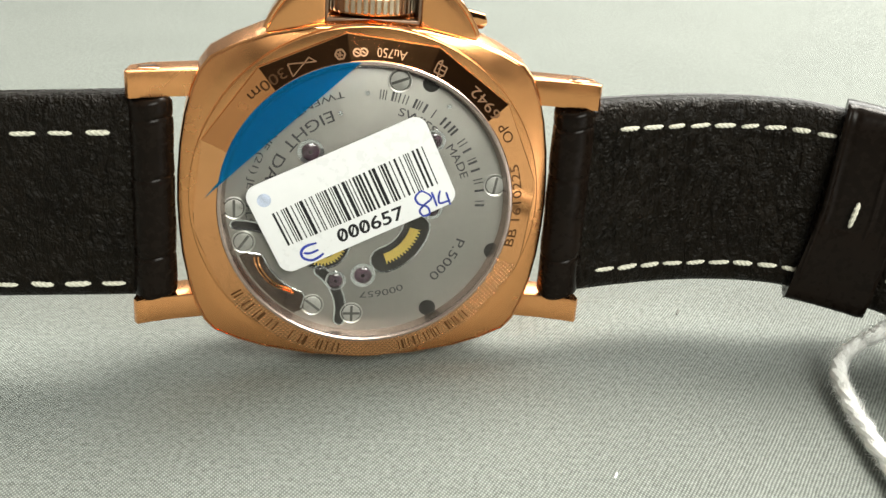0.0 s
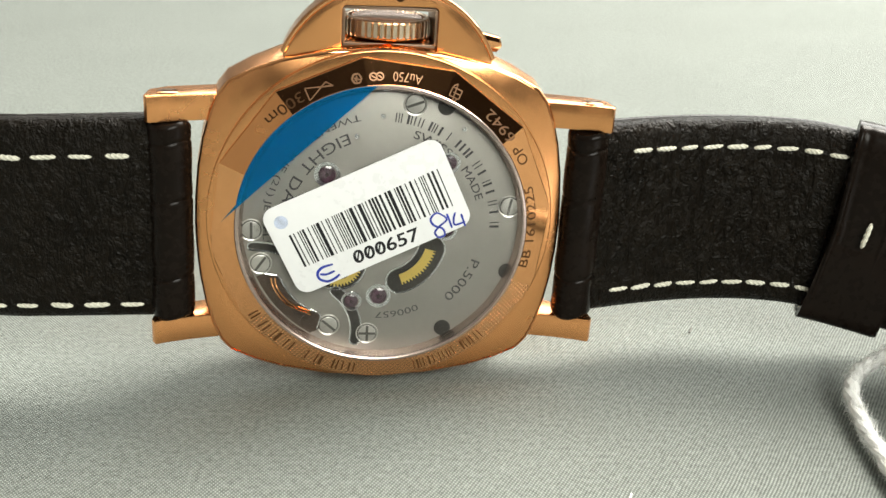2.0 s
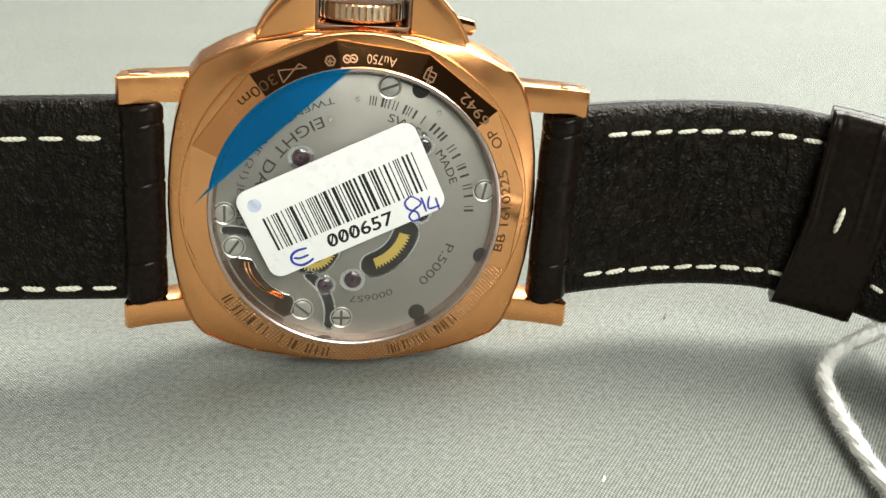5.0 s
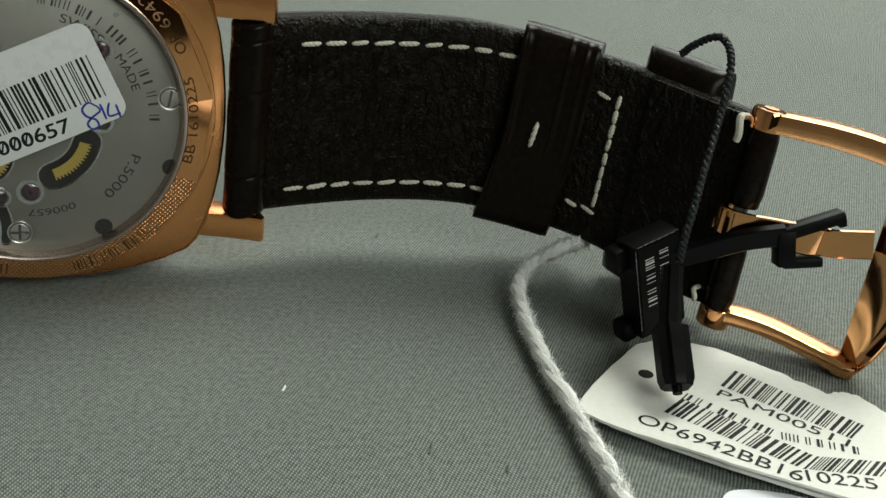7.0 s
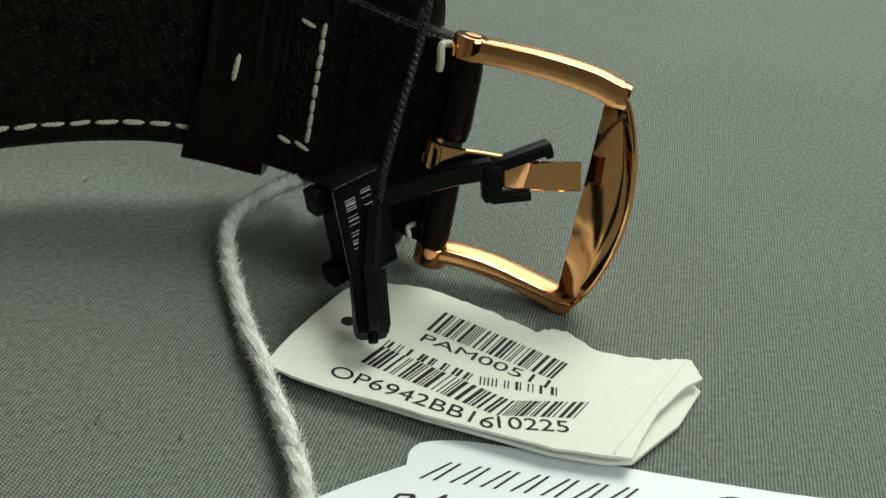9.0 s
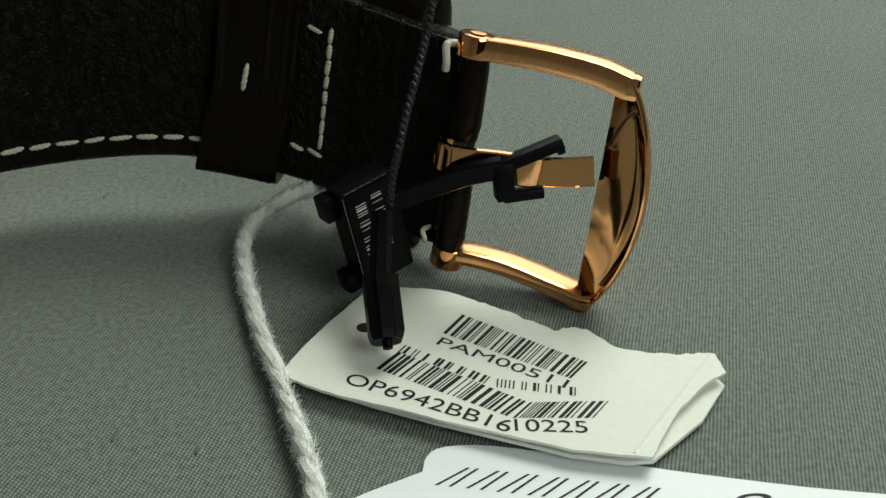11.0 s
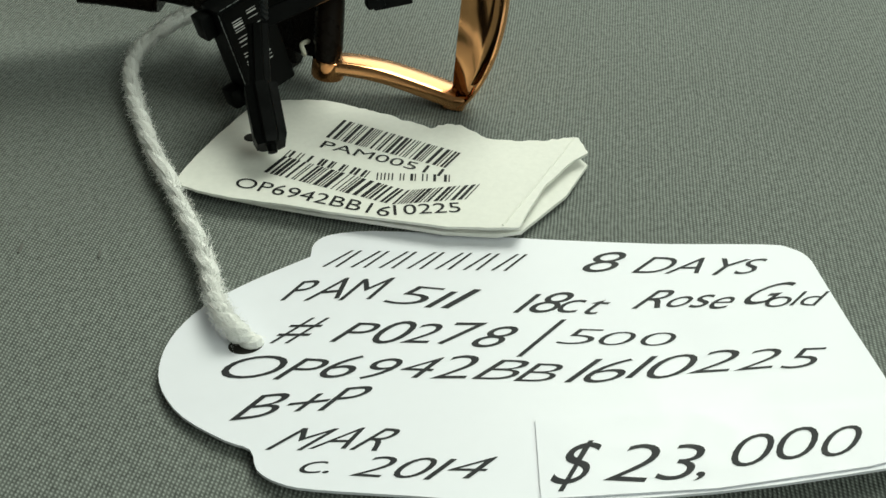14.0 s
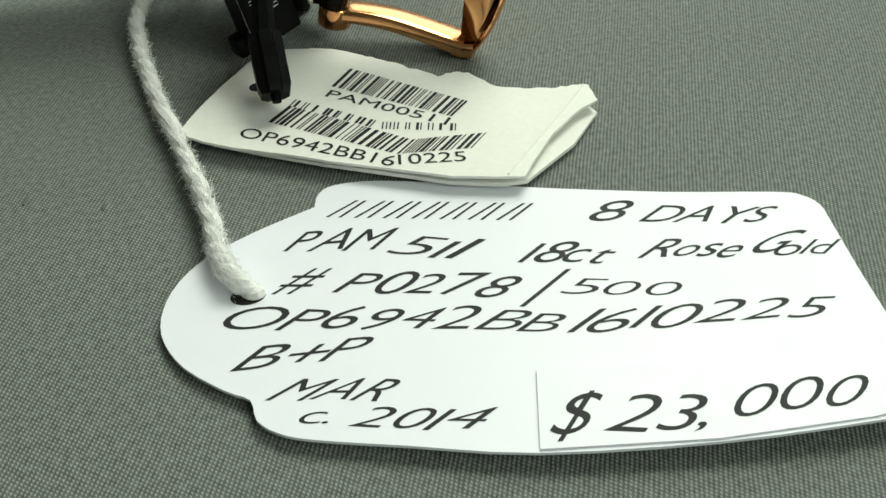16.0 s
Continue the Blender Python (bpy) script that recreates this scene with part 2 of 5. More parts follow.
def frame_of(origin, x, z):
    """A pose from an origin in millimetres, its x axis and roughly its z axis."""
    x, z = Vector(x).normalized(), Vector(z)
    y = z.cross(x).normalized()
    z = x.cross(y)
    m = Matrix((x, y, z)).transposed().to_4x4()
    m.translation = Vector(origin) * MM
    return m


def loft(bm, rings, closed=True, caps=True):
    """Joins rings of equal length with quads."""
    rows = [[bm.verts.new(p) for p in r] for r in rings]
    n = len(rows[0])
    for a, b in zip(rows, rows[1:]):
        for i in range(n if closed else n - 1):
            j = (i + 1) % n
            bm.faces.new((a[i], a[j], b[j], b[i]))
    if caps and closed:
        bm.faces.new(rows[0][::-1])
        bm.faces.new(rows[-1])
    return rows


def prism(bm, outline, z0, z1, bevel=0.0, segs=2):
    """A solid between z0 and z1 over a 2D outline, with bevelled rims."""
    b2 = bmesh.new()
    lo = [b2.verts.new((x, y, z0)) for x, y in outline]
    hi = [b2.verts.new((x, y, z1)) for x, y in outline]
    n = len(outline)
    b2.faces.new(lo[::-1])
    b2.faces.new(hi)
    for i in range(n):
        b2.faces.new((lo[i], lo[(i + 1) % n], hi[(i + 1) % n], hi[i]))
    bmesh.ops.recalc_face_normals(b2, faces=b2.faces)
    if bevel:
        es = [e for e in b2.edges if len(e.link_faces) == 2 and e.calc_face_angle(0) > 0.6]
        bmesh.ops.bevel(b2, geom=es, offset=bevel, segments=segs, profile=0.6, affect="EDGES")
    merge(bm, b2)


def merge(bm, other, m=None):
    if m:
        other.transform(m)
    me = bpy.data.meshes.new("tmp")
    other.to_mesh(me)
    other.free()
    bm.from_mesh(me)
    bpy.data.meshes.remove(me)


def box(bm, c, s, bevel=0.15, m=None):
    b2 = bmesh.new()
    h = [v / 2 for v in s]
    prism(b2, [(-h[0], -h[1]), (h[0], -h[1]), (h[0], h[1]), (-h[0], h[1])], -h[2], h[2], bevel)
    merge(bm, b2, (m or I4) @ Matrix.Translation(c))


def circle(r, n, cx=0, cy=0, a0=0.0):
    return [(cx + r * math.cos(a0 + 2 * math.pi * i / n), cy + r * math.sin(a0 + 2 * math.pi * i / n)) for i in range(n)]


def lathe(bm, profile, n=64, closed=False):
    """Turns (radius, z) pairs about z."""
    rings = [[(r * math.cos(2 * math.pi * i / n), r * math.sin(2 * math.pi * i / n), z) for i in range(n)] for r, z in profile]
    if closed:
        rings.append(rings[0])
        loft(bm, rings, caps=False)
        bmesh.ops.remove_doubles(bm, verts=bm.verts, dist=1e-5)
    else:
        loft(bm, rings)


def spline(points, n):
    """A smooth curve through points, n steps per span."""
    p = [Vector(q) for q in points]
    p = [2 * p[0] - p[1]] + p + [2 * p[-1] - p[-2]]
    out = []
    for i in range(1, len(p) - 2):
        for k in range(n):
            t = k / n
            a, b, c, d = p[i - 1], p[i], p[i + 1], p[i + 2]
            out.append(0.5 * (2 * b + (c - a) * t + (2 * a - 5 * b + 4 * c - d) * t * t + (3 * b - a - 3 * c + d) * t ** 3))
    out.append(p[-2])
    return out


def sweep(bm, path, radius, n=10, section=None, up=(0, 0, 1), caps=True):
    """A tube, or any section (list of side, up offsets), along a path."""
    rings = []
    for i, p in enumerate(path):
        d = (path[min(i + 1, len(path) - 1)] - path[max(i - 1, 0)]).normalized()
        side = d.cross(Vector(up)).normalized()
        u = side.cross(d)
        r = radius(i / (len(path) - 1)) if callable(radius) else radius
        sec = section(i / (len(path) - 1)) if section else circle(r, n)
        rings.append([p + side * a + u * b for a, b in sec])
    loft(bm, rings, caps=caps)


LETTERS = {}


def letters(text, spacing=1.0, thin=0.0):
    """Vertices, faces, width of a word in the built-in font, capital height 1."""
    if (text, spacing, thin) not in LETTERS:
        cu = bpy.data.curves.new("word", "FONT")
        cu.body, cu.size, cu.resolution_u, cu.space_character = text, 1.0, 4, spacing
        cu.offset = -thin
        ob = new("word", cu)
        me = bpy.data.meshes.new_from_object(ob.evaluated_get(bpy.context.evaluated_depsgraph_get()))
        k = 1 / 0.73
        vs = [(v.co.x * k, v.co.y * k) for v in me.vertices]
        fs = [tuple(p.vertices) for p in me.polygons]
        bpy.data.objects.remove(ob)
        bpy.data.curves.remove(cu)
        bpy.data.meshes.remove(me)
        x0, x1 = min(v[0] for v in vs), max(v[0] for v in vs)
        LETTERS[text, spacing, thin] = ([(x - x0, y) for x, y in vs], fs, x1 - x0)
    return LETTERS[text, spacing, thin]


def put_letters(bm, text, to, spacing=1.0, thin=0.0):
    vs, fs, w = letters(text, spacing, thin)
    made = [bm.verts.new(to(x, y, w)) for x, y in vs]
    for f in fs:
        try:
            bm.faces.new([made[i] for i in f])
        except ValueError:
            pass


def write_line(bm, text, a, b, height, surf, shear=0.0, spacing=1.0, thin=0.0):
    """A word from a to b on a surface (x, y) -> z."""
    a, b = Vector(a), Vector(b)
    d = b - a
    length = d.length
    d.normalize()
    n = Vector((-d.y, d.x))

    def to(x, y, w):
        q = a + d * (x / w * length + shear * y * height) + n * (y * height)
        return (q.x, q.y, surf(q.x, q.y))
    put_letters(bm, text, to, spacing, thin)


def hand_line(bm, text, a, b, height, surf, seed, shear=0.45, thin=0.01):
    """Handwriting: thin slanted letters from a to b, each a little off line."""
    a, b = Vector(a), Vector(b)
    d = b - a
    length = d.length
    d.normalize()
    n = Vector((-d.y, d.x))
    rnd = random.Random(seed)
    cells = [(c, letters(c)[2] * 1.3 + 0.09) for c in text]
    total = sum(w for _, w in cells) - 0.09
    thin = round(thin + 0.014 * max(0.0, length / total / height - 0.95), 3)
    x0 = 0.0
    for c, w in cells:
        if c != " ":
            vs, fs, cw = letters(c, 1.0, thin)
            turn, rise, big = rnd.uniform(-0.09, 0.09), rnd.uniform(-0.08, 0.1), rnd.uniform(0.92, 1.1)
            sl = shear + rnd.uniform(-0.1, 0.1)
            made = []
            for x, y in vs:
                xx, yy = x * 1.3 * big, y * big
                xx, yy = xx - turn * yy, yy + turn * xx + rise
                q = a + d * ((x0 + xx) / total * length + sl * yy * height) + n * (yy * height)
                made.append(bm.verts.new((q.x, q.y, surf(q.x, q.y))))
            for f in fs:
                try:
                    bm.faces.new([made[i] for i in f])
                except ValueError:
                    pass
        x0 += w


def arc_text(bm, text, r, a0, a1, height, z, inward):
    """A word along a circle from angle a0 to a1, tops inward or outward."""
    flip = -1 if inward else 1

    def to(x, y, w):
        ang = radians(a0 + (a1 - a0) * x / w)
        rr = r + flip * y * height
        zz = z(rr, ang) if callable(z) else z
        return (rr * math.cos(ang), rr * math.sin(ang), zz)
    put_letters(bm, text, to)


def arc_bar(bm, r0, r1, a0, a1, z, n=10):
    """A plain bar along a circle."""
    zf = z if callable(z) else (lambda r, a: z)
    rows = [[bm.verts.new((r * math.cos(radians(a)), r * math.sin(radians(a)), zf(r, radians(a)))) for r in (r0, r1)]
            for a in [a0 + (a1 - a0) * i / n for i in range(n + 1)]]
    for p, q in zip(rows, rows[1:]):
        bm.faces.new((p[0], p[1], q[1], q[0]))


def mark_bars(count, seed):
    """Uneven bars, one to three to each cell, that stand in for a word: (start, width) pairs from 0 to 1."""
    rnd = random.Random(seed)
    out = []
    for i in range(count):
        x = rnd.uniform(0.06, 0.16)
        for _ in range(rnd.choice((1, 2, 2, 3))):
            w = rnd.choice((0.09, 0.1, 0.2))
            if x + w < 0.9:
                out.append(((i + x) / count, w / count))
            x += w + rnd.uniform(0.12, 0.34)
    return out


def bar_quad(bm, pts, surf):
    """A flat printed patch laid on a surface, cut into short lengths."""
    (ax, ay), (bx, by), (cx, cy), (dx, dy) = pts
    n = 6
    prev = None
    for i in range(n + 1):
        t = i / n
        p = (ax + (bx - ax) * t, ay + (by - ay) * t)
        q = (dx + (cx - dx) * t, dy + (cy - dy) * t)
        row = (bm.verts.new((*p, surf(*p))), bm.verts.new((*q, surf(*q))))
        if prev:
            bm.faces.new((prev[0], row[0], row[1], prev[1]))
        prev = row


def barcode(bm, a, b, c, d, surf, seed, count):
    """Upright bars between the lines a-b (top) and d-c (foot)."""
    rnd = random.Random(seed)
    widths = [rnd.choice((1, 1, 2, 3)) for _ in range(2 * count)]
    total = sum(widths)
    x = 0
    lerp = lambda p, q, t: (p[0] + (q[0] - p[0]) * t, p[1] + (q[1] - p[1]) * t)
    for i, w in enumerate(widths):
        if i % 2 == 0:
            t0, t1 = x / total, (x + w) / total
            bar_quad(bm, (lerp(a, b, t0), lerp(d, c, t0), lerp(d, c, t1), lerp(a, b, t1)), surf)
        x += w


def sheet(bm, outline, zf, thick, step):
    """A thin bent sheet over an outline, its underside thick below zf."""
    b2 = bmesh.new()
    b2.faces.new([b2.verts.new((x, y, 0)) for x, y in outline])
    xs, ys = [p[0] for p in outline], [p[1] for p in outline]
    for axis, lo, hi in ((0, min(xs), max(xs)), (1, min(ys), max(ys))):
        v = lo + step
        while v < hi - step * 0.3:
            co, no = [0, 0, 0], [0, 0, 0]
            co[axis], no[axis] = v, 1
            bmesh.ops.bisect_plane(b2, geom=b2.verts[:] + b2.edges[:] + b2.faces[:], plane_co=co, plane_no=no)
            v += step
    bmesh.ops.triangulate(b2, faces=[f for f in b2.faces if len(f.verts) > 4])
    for f in b2.faces:
        if f.normal.z < 0:
            f.normal_flip()
    low = {}
    rim = [e for e in b2.edges if len(e.link_faces) == 1]
    top_faces = b2.faces[:]
    for v in b2.verts[:]:
        low[v] = b2.verts.new((v.co.x, v.co.y, zf(v.co.x, v.co.y) - thick))
    for v in low:
        v.co.z = zf(v.co.x, v.co.y)
    for f in top_faces:
        b2.faces.new([low[v] for v in reversed(f.verts)])
    for e in rim:
        a, b = e.verts
        b2.faces.new((a, b, low[b], low[a]))
    bmesh.ops.recalc_face_normals(b2, faces=b2.faces)
    merge(bm, b2)


# ---- the room and the table ----
def plain_box(name, lo, hi, material, label, category="", kind="structure"):
    bm = bmesh.new()
    c = [(a + b) / 2 for a, b in zip(lo, hi)]
    box(bm, c, [b - a for a, b in zip(lo, hi)], 0)
    return tagged(part(name, bm, material), label, category, kind=kind)


# The room shell is unseen; its tones are set for bounce and reflections.
plain_box("floor", (-2000, -2000, -800), (2000, 2000, -750), WOOD, "dark wooden floor of the room", "floor")
plain_box("ceiling", (-2000, -2000, 1850), (2000, 2000, 1900), CEIL, "plain pale ceiling of the room", "ceiling")
plain_box("wall_north", (-2000, 2000, -750), (2000, 2100, 1850), WALL, "plain pale painted wall", "wall")
# Near-black panel out of view, added so the upper facets reflect black.
plain_box("dark_panel_south", (-200, -2100, -750), (2000, -2000, 1850), REFLECT_DARK, "unseen near-black panel for dark reflections in the gold", "wall")
plain_box("wall_south_2", (-2000, -2100, -750), (-200, -2000, 1850), WALL, "plain pale painted wall", "wall")
plain_box("wall_west", (-2100, -2000, -750), (-2000, 2000, 1850), WALL, "plain pale painted wall", "wall")
plain_box("wall_east", (2000, -2000, -750), (2100, 2000, 1850), WALL, "plain pale painted wall", "wall")
plain_box("ground", (-900, -500, -750), (900, 1100, 0), CLOTH, "grey twill-covered table top with lint specks", "table top")

# ---- the wristwatch: case ----
CASE = Matrix(((0.98487, 0.04855, 0.16633, -0.00528), (0.16338, 0.05949, -0.98477, 0.11658), (-0.05770, 0.99705, 0.05066, 0.02159), (0, 0, 0, 1)))
watch = tagged(thing("wristwatch", CASE), "rose gold wristwatch on edge with brown leather strap, back facing out", "wristwatch")

QUARTER = [(21.4, 0), (21.3, 3), (21.0, 6.5), (20.4, 10), (19.6, 12.9), (18.7, 15.0), (17.5, 16.5), (14.8, 17.9), (11.5, 19.1), (6, 20.2), (0, 20.55)]


def cushion(grow, z, keep=1.0):
    """The cushion outline of the case, grown outwards, mixed with a circle where keep < 1; flatter below, near the back."""
    q = [(p[0], p[1]) for p in QUARTER]
    full = q + [(-x, y) for x, y in q[-2::-1]] + [(-x, -y) for x, y in q[1:]] + [(x, -y) for x, y in q[-2:0:-1]]
    dense = []
    for i, p in enumerate(full):
        n = full[(i + 1) % len(full)]
        for k in range(3):
            dense.append((p[0] + (n[0] - p[0]) * k / 3, p[1] + (n[1] - p[1]) * k / 3))
    out = []
    for x, y in dense:
        r, a = math.hypot(x, y), math.atan2(y, x)
        g = grow * (0.2 + 0.8 * abs(math.sin(a)) ** 6) if grow > 0 else grow
        rr = (r + g) * keep + 19.7 * (1 - keep)
        flat = 0.55 * max(0.0, (-rr * math.sin(a) - 15.5) / 5.0) if z > -5 else 0.0
        out.append((rr * math.cos(a), rr * math.sin(a) + flat, z))
    return out


bm = bmesh.new()
well = lambda r, z: [(r * math.cos(math.atan2(y, x)), r * math.sin(math.atan2(y, x)), z) for x, y, _ in cushion(0, 0)]
loft(bm, [well(17.5, -4.0), well(17.5, -1.9), well(19.0, -1.8), cushion(0, -1.75, 0), cushion(-0.2, -1.95, 0.6), cushion(-0.15, -2.25), cushion(0.08, -2.5), cushion(0.6, -4.2), cushion(1.2, -6.4), cushion(1.2, -7.6),
          cushion(-0.4, -9.2), cushion(-2.2, -11.4), cushion(-3.2, -13.2)])
part("case_body", bm, GOLDB, watch, "satin and polished rose gold case", sharp=28)

bm = bmesh.new()
loft(bm, [cushion(-0.3, -2.14), cushion(-0.1, -2.2), cushion(0.12, -2.42), cushion(0.16, -2.62)], caps=False)
part("edge_bevel", bm, GOLD, watch, "polished edge of the case", sharp=60)

LUG = [(15.5, -3.6), (18.3, -2.85), (22, -2.0), (24.5, -1.2), (26.1, -0.5), (26.55, -1.3), (26.2, -4.2), (24.5, -5.8), (19, -7.6), (15.5, -8)]
for sx in (1, -1):
    for sy in (1, -1):
        bm = bmesh.new()
        prism(bm, LUG, 11.85, 14.85, 0.22)
        turn = Matrix(((sx, 0, 0, 0), (0, 0, sy, 0), (0, 1, 0, 0), (0, 0, 0, 1)))
        bm.transform(turn)
        lug = part("lug", bm, GOLDB, watch)
        bm = bmesh.new()
        lathe(bm, [(1.25, -0.1), (1.25, 0.06), (1.1, 0.14), (0.15, 0.16)], 28)
        bm.transform(Matrix.Translation((sx * 24.1, sy * 14.85, -2.9)) @ Matrix.Rotation(radians(-90 * sy), 4, "X"))
        head = part("screw_head", bm, GOLD, lug, at=CASE)
        # A raised dark bar carries the shade of the uncut slot.
        bm = bmesh.new()
        box(bm, (0, 0, 0.14), (2.1, 0.36, 0.08), 0.0)
        bm.transform(Matrix.Translation((sx * 24.1, sy * 14.85, -2.9)) @ Matrix.Rotation(radians(-90 * sy), 4, "X") @ Matrix.Rotation(radians(35), 4, "Z"))
        part("screw_slot_shade", bm, ENG, lug, at=CASE)

# case back: a twelve-sided bevelled ring round the glass
VERT0 = 8.2
SLOPE = 0.24
APO = 20.0 * math.cos(radians(15))


def back_z(r, ang):
    """Height of the bevelled ring at radius r and angle ang."""
    k = math.floor((math.degrees(ang) - VERT0) / 30)
    mid = radians(VERT0 + 30 * k + 15)
    return -0.85 + SLOPE * (APO - r * math.cos(ang - mid))


def facet(k):
    """One flat facet of the ring, from the chamfered polygon edge to the inner circle."""
    b2 = bmesh.new()
    a0 = VERT0 + 30 * k
    mid = radians(a0 + 15)
    rows = []
    for i in range(7):
        a = radians(a0 + 5 * i)
        grow = 1 / math.cos(a - mid)
        top = lambda r: -0.85 + SLOPE * (APO - r)
        pts = [(16.75, -0.85 + SLOPE * (APO - 16.75 / grow))] + [(q * grow, z) for q, z in ((APO - 0.09, top(APO - 0.09)), (APO - 0.02, -0.88), (APO, -0.95), (APO, -1.4))]
        most = 0.5 * math.sin(a) + math.sqrt(19.8 ** 2 - 0.25 * math.cos(a) ** 2)
        rows.append([b2.verts.new((min(r, most) * math.cos(a), min(r, most) * math.sin(a), z)) for r, z in pts])
    for p, q in zip(rows, rows[1:]):
        for i in range(4):
            b2.faces.new((p[i], p[i + 1], q[i + 1], q[i]))
    return b2


ring = thing("caseback", CASE)
ring.parent = watch
ring.matrix_basis = I4
for k in range(12):
    mid = (VERT0 + 30 * k + 15) % 360
    low = 210 < mid < 345
    part("facet", facet(k), HOB if low else (GOLDB if 140 < mid < 160 else GOLD), ring, "knurled rose gold facet" if low else "", at=CASE, sharp=12)
bm = bmesh.new()
lathe(bm, [(18.5, -1.22), (19.9, -1.2), (20.0, -1.22), (20.08, -1.3), (20.1, -2.3), (18.5, -2.3)], 128, True)
bm.transform(Matrix.Translation((0, 0.5, 0)))
part("outer_rim", bm, GOLDB, ring, at=CASE)
bm = bmesh.new()
lathe(bm, [(16.95, 0.0), (16.85, 0.12), (16.6, 0.16), (16.45, 0.05), (16.42, -0.3), (16.95, -0.3)], 96, True)
part("crystal_bezel", bm, REHAUT, ring, at=CASE)

# engravings on the ring
up = lambda r, a: back_z(r, a) + 0.02
for text, r, a0, a1, h in (("300m", 18.6, 121.5, 137, 1.2), ("Au750", 18.35, 78, 88.5, 1.05), ("OP", 18.6, 26.5, 34, 1.25), ("6942", 18.6, 37, 51, 1.25), ("BB 1610225", 18.1, -15.5, 17.5, 1.15)):
    bm = bmesh.new()
    arc_text(bm, text, r, a0, a1, h, up, True)
    # Painted contrast: lighter gold for words on dark-reflecting facets, dark gold for the rest.
    part("engraving", bm, MARK if text in ("Au750", "6942") else ENG, ring, at=CASE, flat=True)
# Bars stand for letters; their dark gold holds the shade of the cuts.
for a0, a1 in ((313, 281), (262, 212)):
    bm = bmesh.new()
    for x, w in mark_bars(8, int(a0)):
        arc_bar(bm, 17.6, 19.0, a0 + (a1 - a0) * x, a0 + (a1 - a0) * (x + w * 0.9), up, 2)
    tagged(part("engraved_mark", bm, ENGSHADE, ring, at=CASE, flat=True), kind="stuff")


def ring_point(ang, x, y, r=17.85):
    """A point of a small mark drawn upright at an angle of the ring, facing inwards."""
    a = radians(ang)
    rx, ry = math.cos(a), math.sin(a)
    px, py = r * rx - y * rx + x * ry, r * ry - y * ry - x * rx
    return (px, py, up(math.hypot(px, py), math.atan2(py, px)))


def stroke(bm, ang, a, b, w):
    d = Vector((b[0] - a[0], b[1] - a[1])).normalized() * w / 2
    n = (-d.y, d.x)
    bm.faces.new([bm.verts.new(ring_point(ang, x, y)) for x, y in ((a[0] + n[0], a[1] + n[1]), (a[0] - n[0], a[1] - n[1]), (b[0] - n[0], b[1] - n[1]), (b[0] + n[0], b[1] + n[1]))])


bm = bmesh.new()
tie = [(-1.5, -0.7), (-1.5, 0.7), (0.9, -0.5), (1.5, 0.2), (-1.5, -0.7)]
for a, b in zip(tie, tie[1:]):
    stroke(bm, 115, a, b, 0.14)
tagged(part("hallmark", bm, MARK, ring, at=CASE, flat=True), kind="stuff")
bm = bmesh.new()
hexagon = circle(0.55, 6)
for a, b in zip(hexagon, hexagon[1:] + hexagon[:1]):
    stroke(bm, 101.5, a, b, 0.2)
for a, b in (((-0.3, -0.1), (0.3, 0.15)), ((0.0, -0.3), (-0.05, 0.32)), ((-0.25, 0.2), (0.1, -0.2))):
    stroke(bm, 101.5, a, b, 0.16)
part("hallmark", bm, MARK, ring, at=CASE, flat=True)
bm = bmesh.new()
for cx in (-0.36, 0.36):
    loop = [(cx + x, y) for x, y in circle(0.4, 12)]
    for a, b in zip(loop, loop[1:] + loop[:1]):
        stroke(bm, 94.4, a, b, 0.17)
    stroke(bm, 94.4, (cx - 0.2, -0.12), (cx + 0.2, 0.14), 0.16)
part("hallmark", bm, MARK, ring, at=CASE, flat=True)
bm = bmesh.new()
sq = [(-0.6, -0.5), (0.6, -0.5), (0.6, 0.5), (-0.6, 0.5), (-0.6, -0.5)]
for a, b in zip(sq, sq[1:]):
    stroke(bm, 65, a, b, 0.15)
for a, b in (((-0.2, -1.0), (0.0, 1.0)), ((0.0, 1.0), (0.4, 0.6)), ((-0.2, -1.0), (-0.6, -0.6)), ((-0.3, 0.0), (0.6, 0.0))):
    stroke(bm, 65, a, b, 0.14)
tagged(part("maker_emblem", bm, MARK, ring, at=CASE, flat=True), kind="stuff")

# movement under the glass
MOVE = CASE @ Matrix.Translation((0, -0.00022, -0.0005))
move = thing("movement", CASE)
move.parent = watch
move.matrix_basis = I4
bm = bmesh.new()
lathe(bm, [(16.1, -1.6), (16.1, -0.86), (16.0, -0.8), (0.2, -0.8)], 96)
part("main_plate", bm, PLATE, move, "frosted grey steel plate", at=MOVE)


def disc(x, y, z, r, h, n=28, ring_in=0.0):
    b2 = bmesh.new()
    prof = [(r, 0), (r, h * 0.7), (r * 0.92, h), (max(ring_in, 0.05) * 1.0, h)]
    lathe(b2, prof, n)
    b2.transform(Matrix.Translation((x, y, z)))
    return b2


